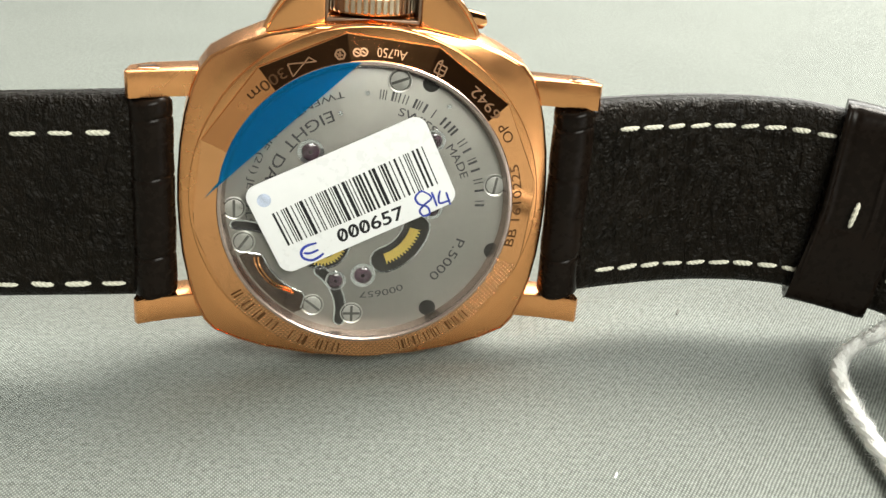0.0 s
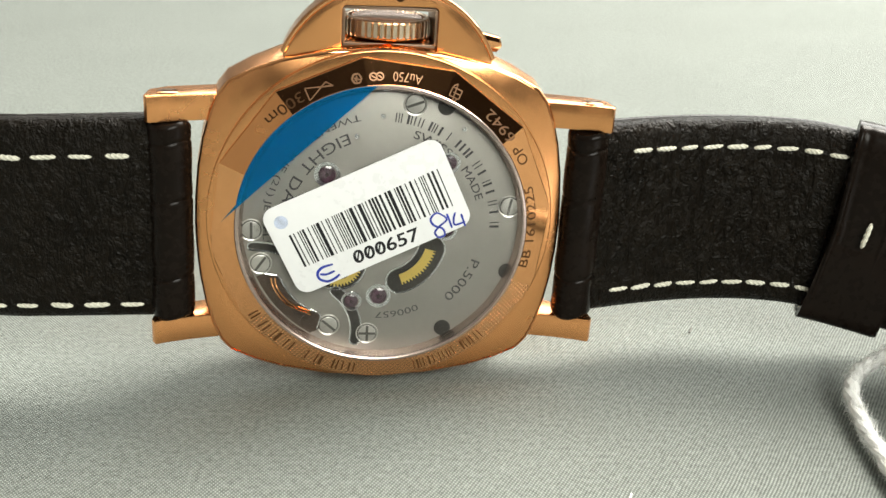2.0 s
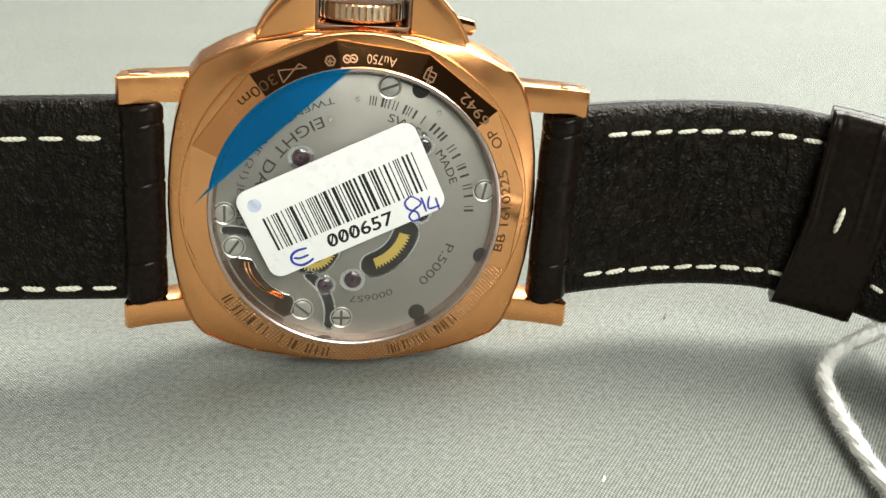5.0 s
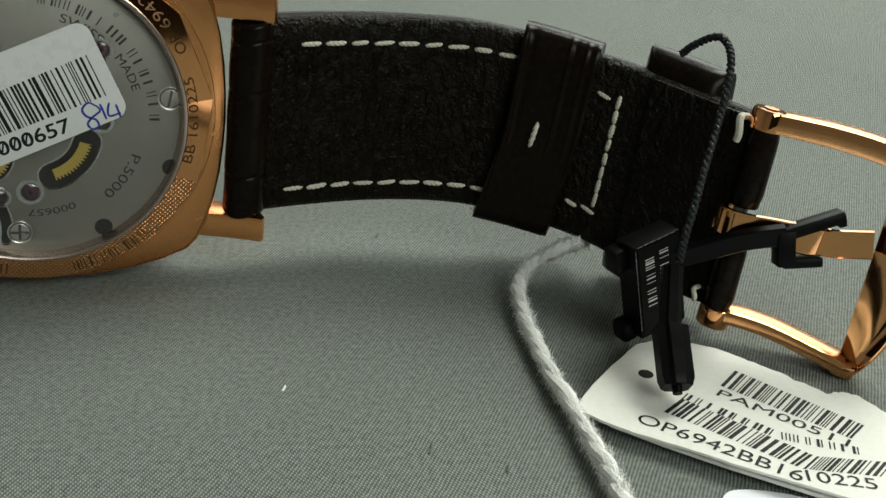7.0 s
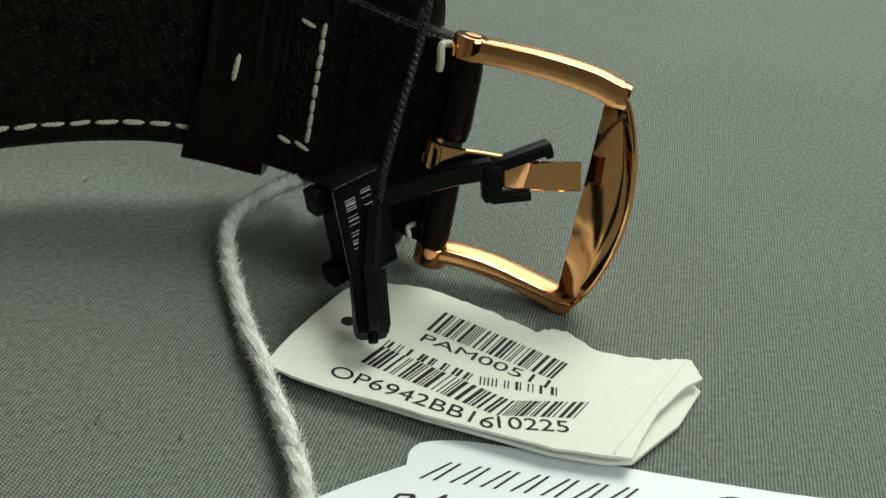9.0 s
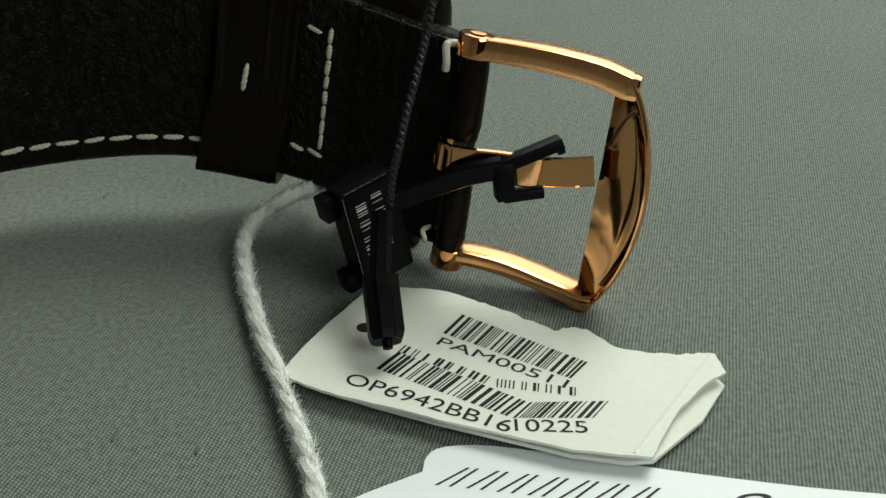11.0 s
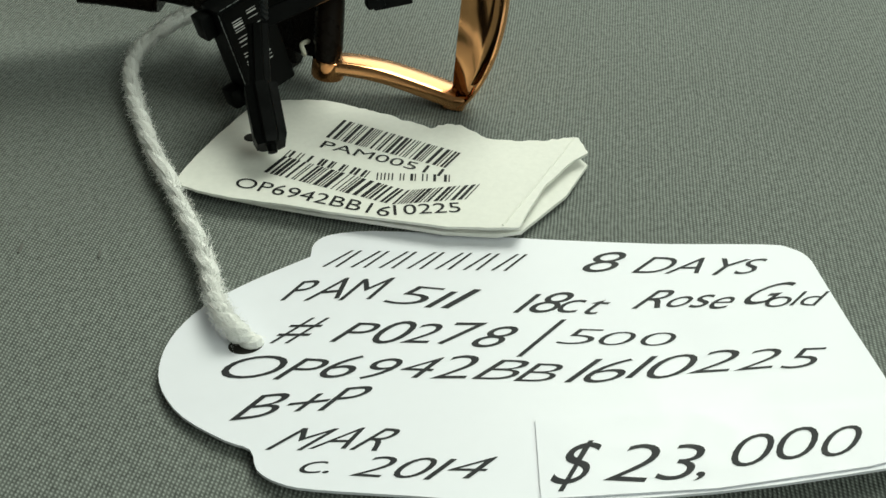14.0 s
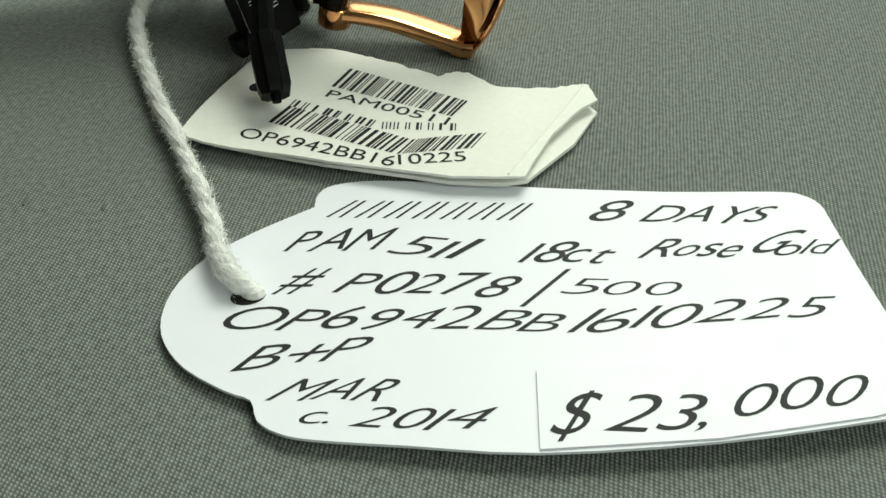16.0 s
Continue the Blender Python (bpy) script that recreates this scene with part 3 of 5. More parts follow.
for x, y, rot, cross in ((-15.0, -0.4, 90, 0), (-13.95, -4.5, 55, 0), (-5.95, -12.4, -40, 0), (-1.3, -13.5, 0, 1), (3.2, 14.8, 20, 0), (14.9, 2.8, 80, 0)):
    # Wells and slots are dark shapes laid on top, their shade in the colour.
    part("screw_well_shade", disc(x, y, -0.8, 1.17, 0.03), SLOT, move, at=MOVE)
    bm = bmesh.new()
    lathe(bm, [(1.36, 0), (1.36, 0.05), (1.32, 0.07), (1.17, 0.0)], 36, True)
    bm.transform(Matrix.Translation((x, y, -0.8)))
    part("countersink", bm, SCREW, move, at=MOVE)
    scr = part("screw", disc(x, y, -0.78, 1.05, 0.12), SCREW, move, at=MOVE)
    for extra in range(2 if cross else 1):
        bm = bmesh.new()
        box(bm, (0, 0, 0), (2.0, 0.3, 0.06), 0)
        bm.transform(Matrix.Translation((x, y, -0.65)) @ Matrix.Rotation(radians(rot + 90 * extra), 4, "Z"))
        part("slot", bm, SLOT, scr, at=MOVE)
# Flat discs painted near-black for the shade inside three pits.
for x, y in ((6.75, 14.6), (15.2, -5.4), (7.8, -12.8)):
    part("recess", disc(x, y, -0.8, 1.0, 0.03), HOLE_SHADE, move, at=MOVE)
for x, y, r in ((-6.5, 6.4, 1.15), (-0.1, -8.6, 1.15), (-3.3, -9.3, 0.95), (7.45, 8.0, 1.0), (7.6, -0.2, 1.0)):
    bm = bmesh.new()
    lathe(bm, [(r * 1.3, 0), (r * 1.3, 0.05), (r * 1.24, 0.07), (r * 0.9, -0.02)], 36)
    bm.transform(Matrix.Translation((x, y, -0.8)))
    part("jewel_well", bm, STEEL, move, "polished steel countersink", at=MOVE)
    bm = bmesh.new()
    lathe(bm, [(r * 0.86, 0), (r * 0.86, 0.05), (r * 0.75, 0.13), (r * 0.5, 0.2), (r * 0.25, 0.16), (0.05, 0.15)], 28)
    bm.transform(Matrix.Translation((x, y, -0.77)))
    jew = part("jewel", bm, RUBY, move, "dark red jewel bearing", at=MOVE)
    # A near-black dot for the shade in the pivot hole.
    part("pivot_hole_shade", disc(x, y, -0.62, r * 0.2, 0.02, 14), HOLE_SHADE, jew, at=MOVE)
for x, y in ((-0.35, 13.3), (-3.25, 10.9), (8.95, 12.0)):
    part("pin", disc(x, y, -0.8, 0.28, 0.08, 16), STEEL, move, at=MOVE)


def arc_outline(cx, cy, r0, r1, a0, a1):
    """A bent slot with rounded ends."""
    steps = [radians(a0 + (a1 - a0) * i / 20) for i in range(21)]
    mid, half = (r0 + r1) / 2, (r1 - r0) / 2
    pts = [(cx + r1 * math.cos(a), cy + r1 * math.sin(a)) for a in steps]
    for e, turn in ((radians(a1), 1), (radians(a0), -1)):
        for i in range(1, 6):
            t = math.pi * i / 6
            q = Vector((math.cos(e), math.sin(e))) * (mid + turn * half * math.cos(t)) + turn * Vector((-math.sin(e), math.cos(e))) * half * math.sin(t)
            pts.append((cx + q.x, cy + q.y))
        if turn == 1:
            pts += [(cx + r0 * math.cos(a), cy + r0 * math.sin(a)) for a in reversed(steps)]
    return pts


# The plate stays uncut: near-black shapes hold the shade of its openings.
for name, cx, cy, r0, r1, a0, a1 in (("wheel_opening_shade", 0.6, -1.4, 4.0, 7.0, -72, -12), ("balance_opening_shade", -5.0, -4.5, 1.2, 3.2, -120, 30), ("bridge_gap_shade", -14.6, -11.5, 8.7, 9.5, 45, 92),
                                     ("bridge_gap_shade", -9.2, -13.2, 6.0, 7.1, -10, 52)):
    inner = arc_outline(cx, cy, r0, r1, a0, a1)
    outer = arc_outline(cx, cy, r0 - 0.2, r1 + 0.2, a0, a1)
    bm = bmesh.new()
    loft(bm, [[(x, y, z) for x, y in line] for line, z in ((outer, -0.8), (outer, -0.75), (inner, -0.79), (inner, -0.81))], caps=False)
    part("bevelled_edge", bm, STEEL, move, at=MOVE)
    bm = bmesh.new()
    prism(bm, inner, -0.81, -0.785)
    part(name, bm, HOLE_SHADE, move, at=MOVE)
# the barrel corner with its coiled wire; the patch holds the recess's brown and its shade
bm = bmesh.new()
rim = [(15.7 * math.cos(radians(a)), 15.7 * math.sin(radians(a))) for a in range(203, 240, 3)]
shore = [(p.x, p.y) for p in spline([(-7.3, -12.8, 0), (-7.0, -11.0, 0), (-8.6, -10.1, 0), (-10.1, -8.9, 0), (-11.3, -7.2, 0), (-11.9, -6.1, 0), (-13.4, -5.8, 0)], 5)]
prism(bm, rim + shore, -0.81, -0.785)
part("spring_opening", bm, RECESS, move, "brown recess with a gilt wire", at=MOVE)
bm = bmesh.new()
sweep(bm, [Vector((x, y, -0.76)) for x, y in shore], 0.12, 8)
part("bevelled_edge", bm, STEEL, move, at=MOVE)
part("barrel_drum", disc(-8.0, -12.0, -0.79, 1.25, 0.1), RECESS, move, at=MOVE)


def gear(cx, cy, r, inner, teeth, z, a0, a1):
    b2 = bmesh.new()
    n = int(teeth * (a1 - a0) / 360)
    rows = []
    for i in range(4 * n + 1):
        a = radians(a0 + (a1 - a0) * i / (4 * n))
        rr = r if i % 4 in (0, 1) else r - 0.32
        rows.append([(cx + q * math.cos(a), cy + q * math.sin(a), z + h) for q, h in ((inner, 0), (inner, 0.06), (rr, 0.06), (rr, 0))])
    loft(b2, rows)
    return b2


part("gear_wheel", gear(0.6, -1.4, 6.1, 4.75, 90, -0.76, -70, -14), BRASS, move, "gilt toothed wheel", at=MOVE)
part("gear_wheel", gear(-5.0, -4.5, 2.9, 2.0, 46, -0.76, -115, 25), BRASS, move, "gilt toothed wheel", at=MOVE)
bm = bmesh.new()
for k in range(2):
    sweep(bm, spline([(-12.3 - 0.45 * k, -6.3, -0.7), (-12.0 - 0.4 * k, -7.6, -0.7), (-10.6 - 0.3 * k, -9.4 - 0.2 * k, -0.7), (-8.1, -10.7 - 0.3 * k, -0.7)], 6), 0.13, 8)
part("wire_spring", bm, GOLD, move, "thin gilt wire spring", at=MOVE)

for text, r, a0, a1, h, inward in (("TWENTY-ONE (21) JEWELS", 13.75, 102.5, 190, 0.78, True), ("EIGHT DAYS", 12.0, 111, 178, 1.35, True), ("SWISS", 11.3, 74, 50, 1.0, False),
                                   ("MADE", 11.35, 39, 18, 1.0, False), ("P.5000", 11.5, -19.5, -48, 1.15, False), ("000657", 10.7, -65, -92, 0.85, False)):
    bm = bmesh.new()
    arc_text(bm, text, r, a0, a1, h, -0.785, inward)
    part("engraved_text", bm, PRINT, move, at=MOVE, flat=True)
bm = bmesh.new()
for a0, a1, n in ((86, 41, 8), (38, -1, 7)):
    for x, w in mark_bars(n, n):
        arc_bar(bm, 12.7, 13.8, a0 + (a1 - a0) * x, a0 + (a1 - a0) * (x + w), -0.785, 2)
tagged(part("maker_mark", bm, PRINT, move, at=MOVE, flat=True), kind="stuff")

bm = bmesh.new()
lathe(bm, [(16.45, -0.15), (16.0, -1.22), (16.0, -1.6), (16.45, -1.6)], 96, True)
part("inner_flange", bm, REHAUT, ring, at=CASE)
bm = bmesh.new()
lathe(bm, [(16.4, -0.35), (16.4, -0.1), (16.1, 0.0), (0.1, 0.02)], 96)
glass = part("crystal", bm, GLASS, watch, "clear sapphire display-back crystal", at=CASE)
glass.visible_shadow = False

# crown, guard and lever on top
bm = bmesh.new()
arch = []
a_lo = math.asin((19.6 - 14.7) / 12.7)
for i in range(41):
    a = a_lo + (math.pi - 2 * a_lo) * i / 40
    arch.append((0.15 + 12.7 * math.cos(a), 14.7 + 12.7 * math.sin(a)))
cut = [(-11.6, 19.0), (-5.15, 19.0), (-5.15, 24.7), (-4.9, 25.0), (5.2, 25.1), (5.45, 24.8), (5.45, 19.0), (11.9, 19.0)]
prism(bm, arch + cut, -9.6, -2.7, 0.3)
part("crown_guard", bm, GOLDB, watch, "polished half-moon crown guard", at=CASE)
bm = bmesh.new()
sweep(bm, [Vector((x, y, -2.98)) for x, y in arch], 0.34, 10)
part("guard_edge", bm, GOLD, watch, "bright polished rim of the guard", at=CASE)
# Added plates line the crown cavity; their dulled gold holds its shade.
bm = bmesh.new()
box(bm, (0.15, 20.2, -6.6), (10.4, 1.4, 6.6), 0.1)
part("cavity_shade_floor", bm, LINER, watch, at=CASE)
for x in (-4.98, 5.28):
    bm = bmesh.new()
    box(bm, (x, 22.8, -6.2), (0.3, 3.8, 6.2), 0.05)
    part("cavity_shade_cheek", bm, LINER, watch, at=CASE)
bm = bmesh.new()
box(bm, (0.15, 24.78, -6.2), (10.2, 0.3, 6.2), 0.05)
part("cavity_shade_roof", bm, LINER, watch, at=CASE)
bm = bmesh.new()
rings = []
flute = lambda i: 5.12 - (0.0, 0.02, 0.02, 0.0, 0.34)[i % 5]
for z, k in ((-1.05, 0.93), (-0.9, 0.985), (-0.75, 1.0), (0.8, 1.0), (0.95, 0.985), (1.05, 0.95), (1.05, 0.86), (0.95, 0.83), (0.9, 0.8)):
    rings.append([(flute(i) * k * math.cos(2 * math.pi * i / 220), z, flute(i) * k * math.sin(2 * math.pi * i / 220)) for i in range(220)])
loft(bm, rings)
bm.transform(Matrix.Translation((0.15, 22.35, -7.45)))
part("crown", bm, GOLDC, watch, "fluted rose gold winding crown", at=CASE, sharp=20)
bm = bmesh.new()
lathe(bm, [(4.12, 0.8), (4.1, 0.94), (3.95, 1.0), (2.0, 1.06), (0.05, 1.08)], 48)
bm.transform(Matrix.Translation((0.15, 22.35, -7.45)) @ Matrix.Rotation(radians(-90), 4, "X"))
part("crown_cap", bm, REHAUT, watch, "polished cap of the crown", at=CASE)
bm = bmesh.new()
prism(bm, [(6.2, -1.3), (11.2, -1.1), (13.6, -0.9), (14.1, 0), (13.6, 0.9), (11.2, 1.1), (6.2, 1.3), (5.6, 0)], 0, 1.6, 0.3)
bm.transform(Matrix.Translation((0, 22.2, -9.4)) @ Matrix.Rotation(radians(-8), 4, "Z"))
part("lock_lever", bm, GOLD, watch, "polished crown locking lever", at=CASE)

bm = bmesh.new()
lathe(bm, [(0.5, 0.0), (0.5, 0.1), (0.34, 0.1), (0.3, 0.02), (0.05, 0.02)], 20)
bm.transform(Matrix.Translation((1.1, 26.1, -2.72)))
part("guard_pin", bm, ENG, watch, at=CASE)

# ---- strap ----
INV = CASE.inverted()


def strap_path(points):
    """A ribbon: plan stations with lower and upper edge; returns at(s, h, d)."""
    mids, ups = [], []
    for x, y, zb, zt, lean in points:
        mids.append((x, y, (zb + zt) / 2))
        ups.append((1.15 * lean, 1.1 * lean, (zt - zb) / 2))
    cm, cu = spline(mids, 8), spline(ups, 8)
    run = [0.0]
    for a, b in zip(cm, cm[1:]):
        run.append(run[-1] + (b - a).length)

    def at(s, h, d=0.0):
        """Place at length s, height h (-1 to 1) and d millimetres towards the viewer's side."""
        s = min(max(s, 0), run[-1] - 1e-6)
        i = max(j for j in range(len(run) - 1) if run[j] <= s)
        t = (s - run[i]) / (run[i + 1] - run[i])
        p = cm[i].lerp(cm[i + 1], t)
        u = cu[i].lerp(cu[i + 1], t)
        j0, j1 = max(i - 1, 0), min(i + 2, len(cm) - 1)
        tangent = (cm[j1] - cm[j0]).normalized()
        n = tangent.cross(u).normalized()
        n = n if n.y < 0 else -n
        return p + u * h + n * d, tangent, u.normalized(), n
    return at, run[-1]


RIGHT, RIGHT_LEN = strap_path([(19.6, 122.9, 8.2, 32.0, 0.6), (26, 125.0, 8.2, 32.0, 0.6), (33, 126.8, 8.15, 31.85, 0.6), (39, 127.4, 8.15, 31.7, 0.65), (44, 127.2, 8.1, 31.5, 0.7),
                               (48, 126.4, 7.9, 31.1, 0.75), (53, 124.8, 7.3, 30.4, 0.8), (58, 122.8, 6.6, 29.5, 0.9), (61.5, 121, 5.8, 28.9, 0.95), (65, 118.2, 4.8, 28.3, 1.0),
                               (69, 114, 4.1, 27.7, 1.1), (72, 110.6, 3.9, 27.3, 1.2), (73.6, 108.9, 4.0, 27.2, 1.2)])
LEFT, LEFT_LEN = strap_path([(-28.5, 114.3, 10.95, 34.95, 0.6), (-31, 113.9, 11.05, 35.0, 0.6), (-37, 113.2, 11.15, 35.0, 0.6), (-44, 112.9, 11.05, 34.85, 0.6), (-48, 113.0, 10.9, 34.75, 0.6),
                             (-56, 114.0, 10.7, 34.5, 0.6), (-66, 117, 10.5, 34.3, 0.6)])


def ribbon(at, s0, s1, thick, steps, grow=0.0, lift=0.0, skew=0.0, half=1.0, mid=0.0):
    """A padded band along the strap; grow widens it, skew(h) shears it along its length."""
    b2 = bmesh.new()
    sec = []
    n = 28
    for i in range(n):
        a = 2 * math.pi * i / n
        c, s = math.cos(a), math.sin(a)
        sec.append((math.copysign(abs(c) ** 0.28, c), math.copysign(abs(s) ** 0.5, s)))
    rings = []
    for k in range(steps + 1):
        s = s0 + (s1 - s0) * k / steps
        th = thick(k / steps) if callable(thick) else thick
        row = []
        for h, d in sec:
            hh = (h * half + mid) * (1 + grow / 11.9)
            up_by = lift(k / steps) if callable(lift) else lift
            p = at(s + (skew(hh) if skew else 0.0), hh, (d - 1) * (th + up_by) / 2 + up_by)[0]
            row.append(p)
        rings.append(row)
    loft(b2, rings)
    return b2


def stitch_mesh(length, r):
    """A short stitch of three twisted plies, its ends sunk into the leather."""
    b2 = bmesh.new()
    rings = []
    for i in range(21):
        t = -1 + 2 * i / 20
        rr = r * (max(0.03, 1 - abs(t) ** 4)) ** 0.5
        ring = []
        for k in range(15):
            a = 2 * math.pi * k / 15
            lobe = rr * (0.5 + 0.55 * abs(math.cos(1.5 * a)) ** 0.7)
            ring.append((t * length / 2, lobe * math.cos(a + t * 4.4), lobe * 0.85 * math.sin(a + t * 4.4) - 0.12 * t * t))
        rings.append(ring)
    loft(b2, rings)
    return b2


STITCH_RND = random.Random(21)


def stitch_row(parent, at, stops, h, tilt, length=2.4, r=0.3, d=0.06):
    first = None
    for i, s in enumerate(stops):
        p, t, u, n = at(s, h, d)
        tilt_i = tilt + STITCH_RND.uniform(-0.07, 0.09)
        f = frame_of(p, t * math.cos(tilt_i) + u * math.sin(tilt_i) + n * STITCH_RND.uniform(-0.05, 0.05), n)
        f = f @ Matrix.Diagonal((STITCH_RND.uniform(0.88, 1.1), STITCH_RND.uniform(0.85, 1.12), 1, 1))
        if first is None:
            first = part("stitch", stitch_mesh(length, r), THREAD, parent, at=f)
        else:
            shared(first, parent, f)


def strap_half(at, length, side):
    band = part("strap", ribbon(at, 0.2, length, 3.9, 74), LINING, watch, "black-brown leather lining side of the strap", at=I4)
    # the outer alligator layer behind the lining
    part("alligator_layer", ribbon(at, 0.1, length, 4.8, 74, grow=-0.12, lift=-3.1), GATOR, band, "dark brown alligator leather", at=I4)
    return band


strap_r = strap_half(RIGHT, RIGHT_LEN, 1)
strap_l = strap_half(LEFT, LEFT_LEN, -1)
stitch_row(strap_r, RIGHT, [5.4 + 3.02 * i for i in range(9)], 0.74, 0.06)
stitch_row(strap_r, RIGHT, [4.6 + 3.02 * i for i in range(9)], -0.76, 0.05)
stitch_row(strap_l, LEFT, [6.4 + 4.05 * i for i in range(8)], 0.66, 0.05, 2.8)
stitch_row(strap_l, LEFT, [5.3 + 4.05 * i for i in range(8)], -0.84, 0.03, 2.8)

# faint stamped marks on the lining
bm = bmesh.new()
for i in range(8):
    for k in (0.0, 0.6 if i % 2 else 0.4):
        quad = [RIGHT(4.2 + 1.35 * i + k + ds, -0.03 + dh, 0.05)[0] for ds, dh in ((0, -0.07), (0.08, -0.07), (0.08, 0.07), (0, 0.07))]
        bm.faces.new([bm.verts.new(q) for q in quad])
tagged(part("stamped_mark", bm, GATOR, strap_r, at=I4, flat=True), kind="stuff")
bm = bmesh.new()
for i in range(6):
    for k in (0.0, 0.6 if i % 2 else 0.4):
        quad = [LEFT(7.0 + 1.5 * i + k + ds, -0.05 + dh, 0.05)[0] for ds, dh in ((0, -0.075), (0.08, -0.075), (0.08, 0.075), (0, 0.075))]
        bm.faces.new([bm.verts.new(q) for q in quad])
tagged(part("stamped_mark", bm, GATOR, strap_l, at=I4, flat=True), kind="stuff")

# leather rolls round the lug bars
for sx in (1, -1):
    bm = bmesh.new()
    rings = []
    for i in range(121):
        y = -11.7 + 23.4 * i / 120
        k = 1 - 0.14 * (max(0, abs(y) - 11.1) / 0.6) ** 2
        crease = 1 + 0.012 * math.sin(y * 1.1 + sx) - 0.06 * sum(math.exp(-((y - c) / 0.16) ** 2) for c in (3.2 + 0.4 * sx, -6.6, 9.6))
        rings.append([(sx * 24.05 + 2.45 * k * crease * math.cos(a), y + 0.25 * math.sin(a * 2), -2.7 + 2.5 * k * crease * math.sin(a)) for a in [2 * math.pi * j / 32 for j in range(32)]])
    loft(bm, rings)
    part("lug_roll", bm, GATOR, watch, "dark brown alligator roll round the lug bar", at=CASE)

# wide fixed keeper across the strap
S0 = 30.7
crease = lambda t: sum(a * math.exp(-((t - c) / w) ** 2) for a, c, w in ((0.3, 0.04, 0.035), (-0.1, 0.14, 0.04), (0.16, 0.63, 0.025), (-0.08, 0.69, 0.03), (0.16, 0.84, 0.03), (0.2, 0.96, 0.03)))
slant = lambda h: 0.4 * h if h > 0 else 1.6 * h
bm = ribbon(RIGHT, S0, S0 + 9.4, 5.2, 90, grow=1.3, lift=lambda t: 1.2 + crease(t), skew=slant)
keeper = part("strap_keeper", bm, GATOR, watch, "dark brown alligator keeper loop", at=I4)
part("keeper_flap", ribbon(RIGHT, S0 - 0.15, S0 + 9.2, 5.3, 40, grow=1.4, lift=1.34, skew=lambda h: slant(h) + 0.6 * (h + 0.5), half=0.47, mid=-0.52), GATOR, keeper, "overlapped end of the keeper leather", at=I4)
stitch_row(keeper, lambda s, h, d: (lambda q: (q[0], q[2], q[1], q[3]))(RIGHT(s, h, d)), [S0 + 3.8], 0.02, 0.12, 3.4, 0.36, 1.75)
stitch_row(strap_r, RIGHT, [S0 + 11.2], 0.62, -0.2, 1.8)
stitch_row(strap_r, RIGHT, [S0 + 10.0, S0 + 12.2], -0.62, -0.2, 2.0)
across = lambda s, h, d: (lambda q: (q[0], q[2], q[1], q[3]))(RIGHT(s, h, d))
for i in range(8):
    h = 0.6 - 0.155 * i
    stitch_row(strap_r, across, [S0 + 13.0 + 0.3 * h], h, 0.08, 1.85, 0.33)
# the folded strap end
part("strap_fold", ribbon(RIGHT, S0 + 17.0, RIGHT_LEN - 0.6, 0.7, 14, grow=-0.3, lift=0.5), LINING, strap_r, at=I4)

# second keeper behind the strap
bm = bmesh.new()
rings = []
for k in range(13):
    t = 2 * k / 12 - 1
    s = S0 + 14.6 + 9.8 * (0.5 + 0.5 * math.copysign(abs(t) ** 0.6, t))
    fat = (1 - 0.85 * abs(t) ** 4) ** 0.5
    row = []
    for j in range(24):
        a = 2 * math.pi * j / 24
        c, si = math.cos(a), math.sin(a)
        row.append(RIGHT(s, (math.copysign(abs(c) ** 0.35, c)) * 1.25 - 0.02, -4.6 + 3.8 * fat * math.copysign(abs(si) ** 0.7, si))[0])
    rings.append(row)
loft(bm, rings)
part("strap_keeper", bm, GATOR, watch, "loose brown keeper behind the strap", at=I4)

# ---- buckle ----
U0, V0 = Vector((0.105, 0.093, 0.99)), Vector((0.874, -0.483, -0.047))
SK = radians(4)
VX = (V0 * math.cos(SK) - U0 * math.sin(SK)).normalized()
WZ = Vector((-0.474, -0.871, 0.132))
BUCK = frame_of((74.15, 107.5, 15.85), VX, WZ)
buckle = thing("buckle", BUCK)
buckle.parent = watch
buckle.matrix_basis = INV @ BUCK


def bar_section(h, d, bevel=0.2):
    """A rectangular bar with bevelled edges, its front face 1.25 before the middle."""
    f, b = 1.25, 1.25 - d
    q = bevel * 0.3
    out = []
    for sx, z, sz in ((-1, f, -1), (-1, b, 1), (1, b, 1), (1, f, -1)):
        turn = [(sx * (h - bevel), z), (sx * (h - q), z + sz * q), (sx * h, z + sz * bevel)]
        out += turn if sx * sz > 0 else turn[::-1]
    return out


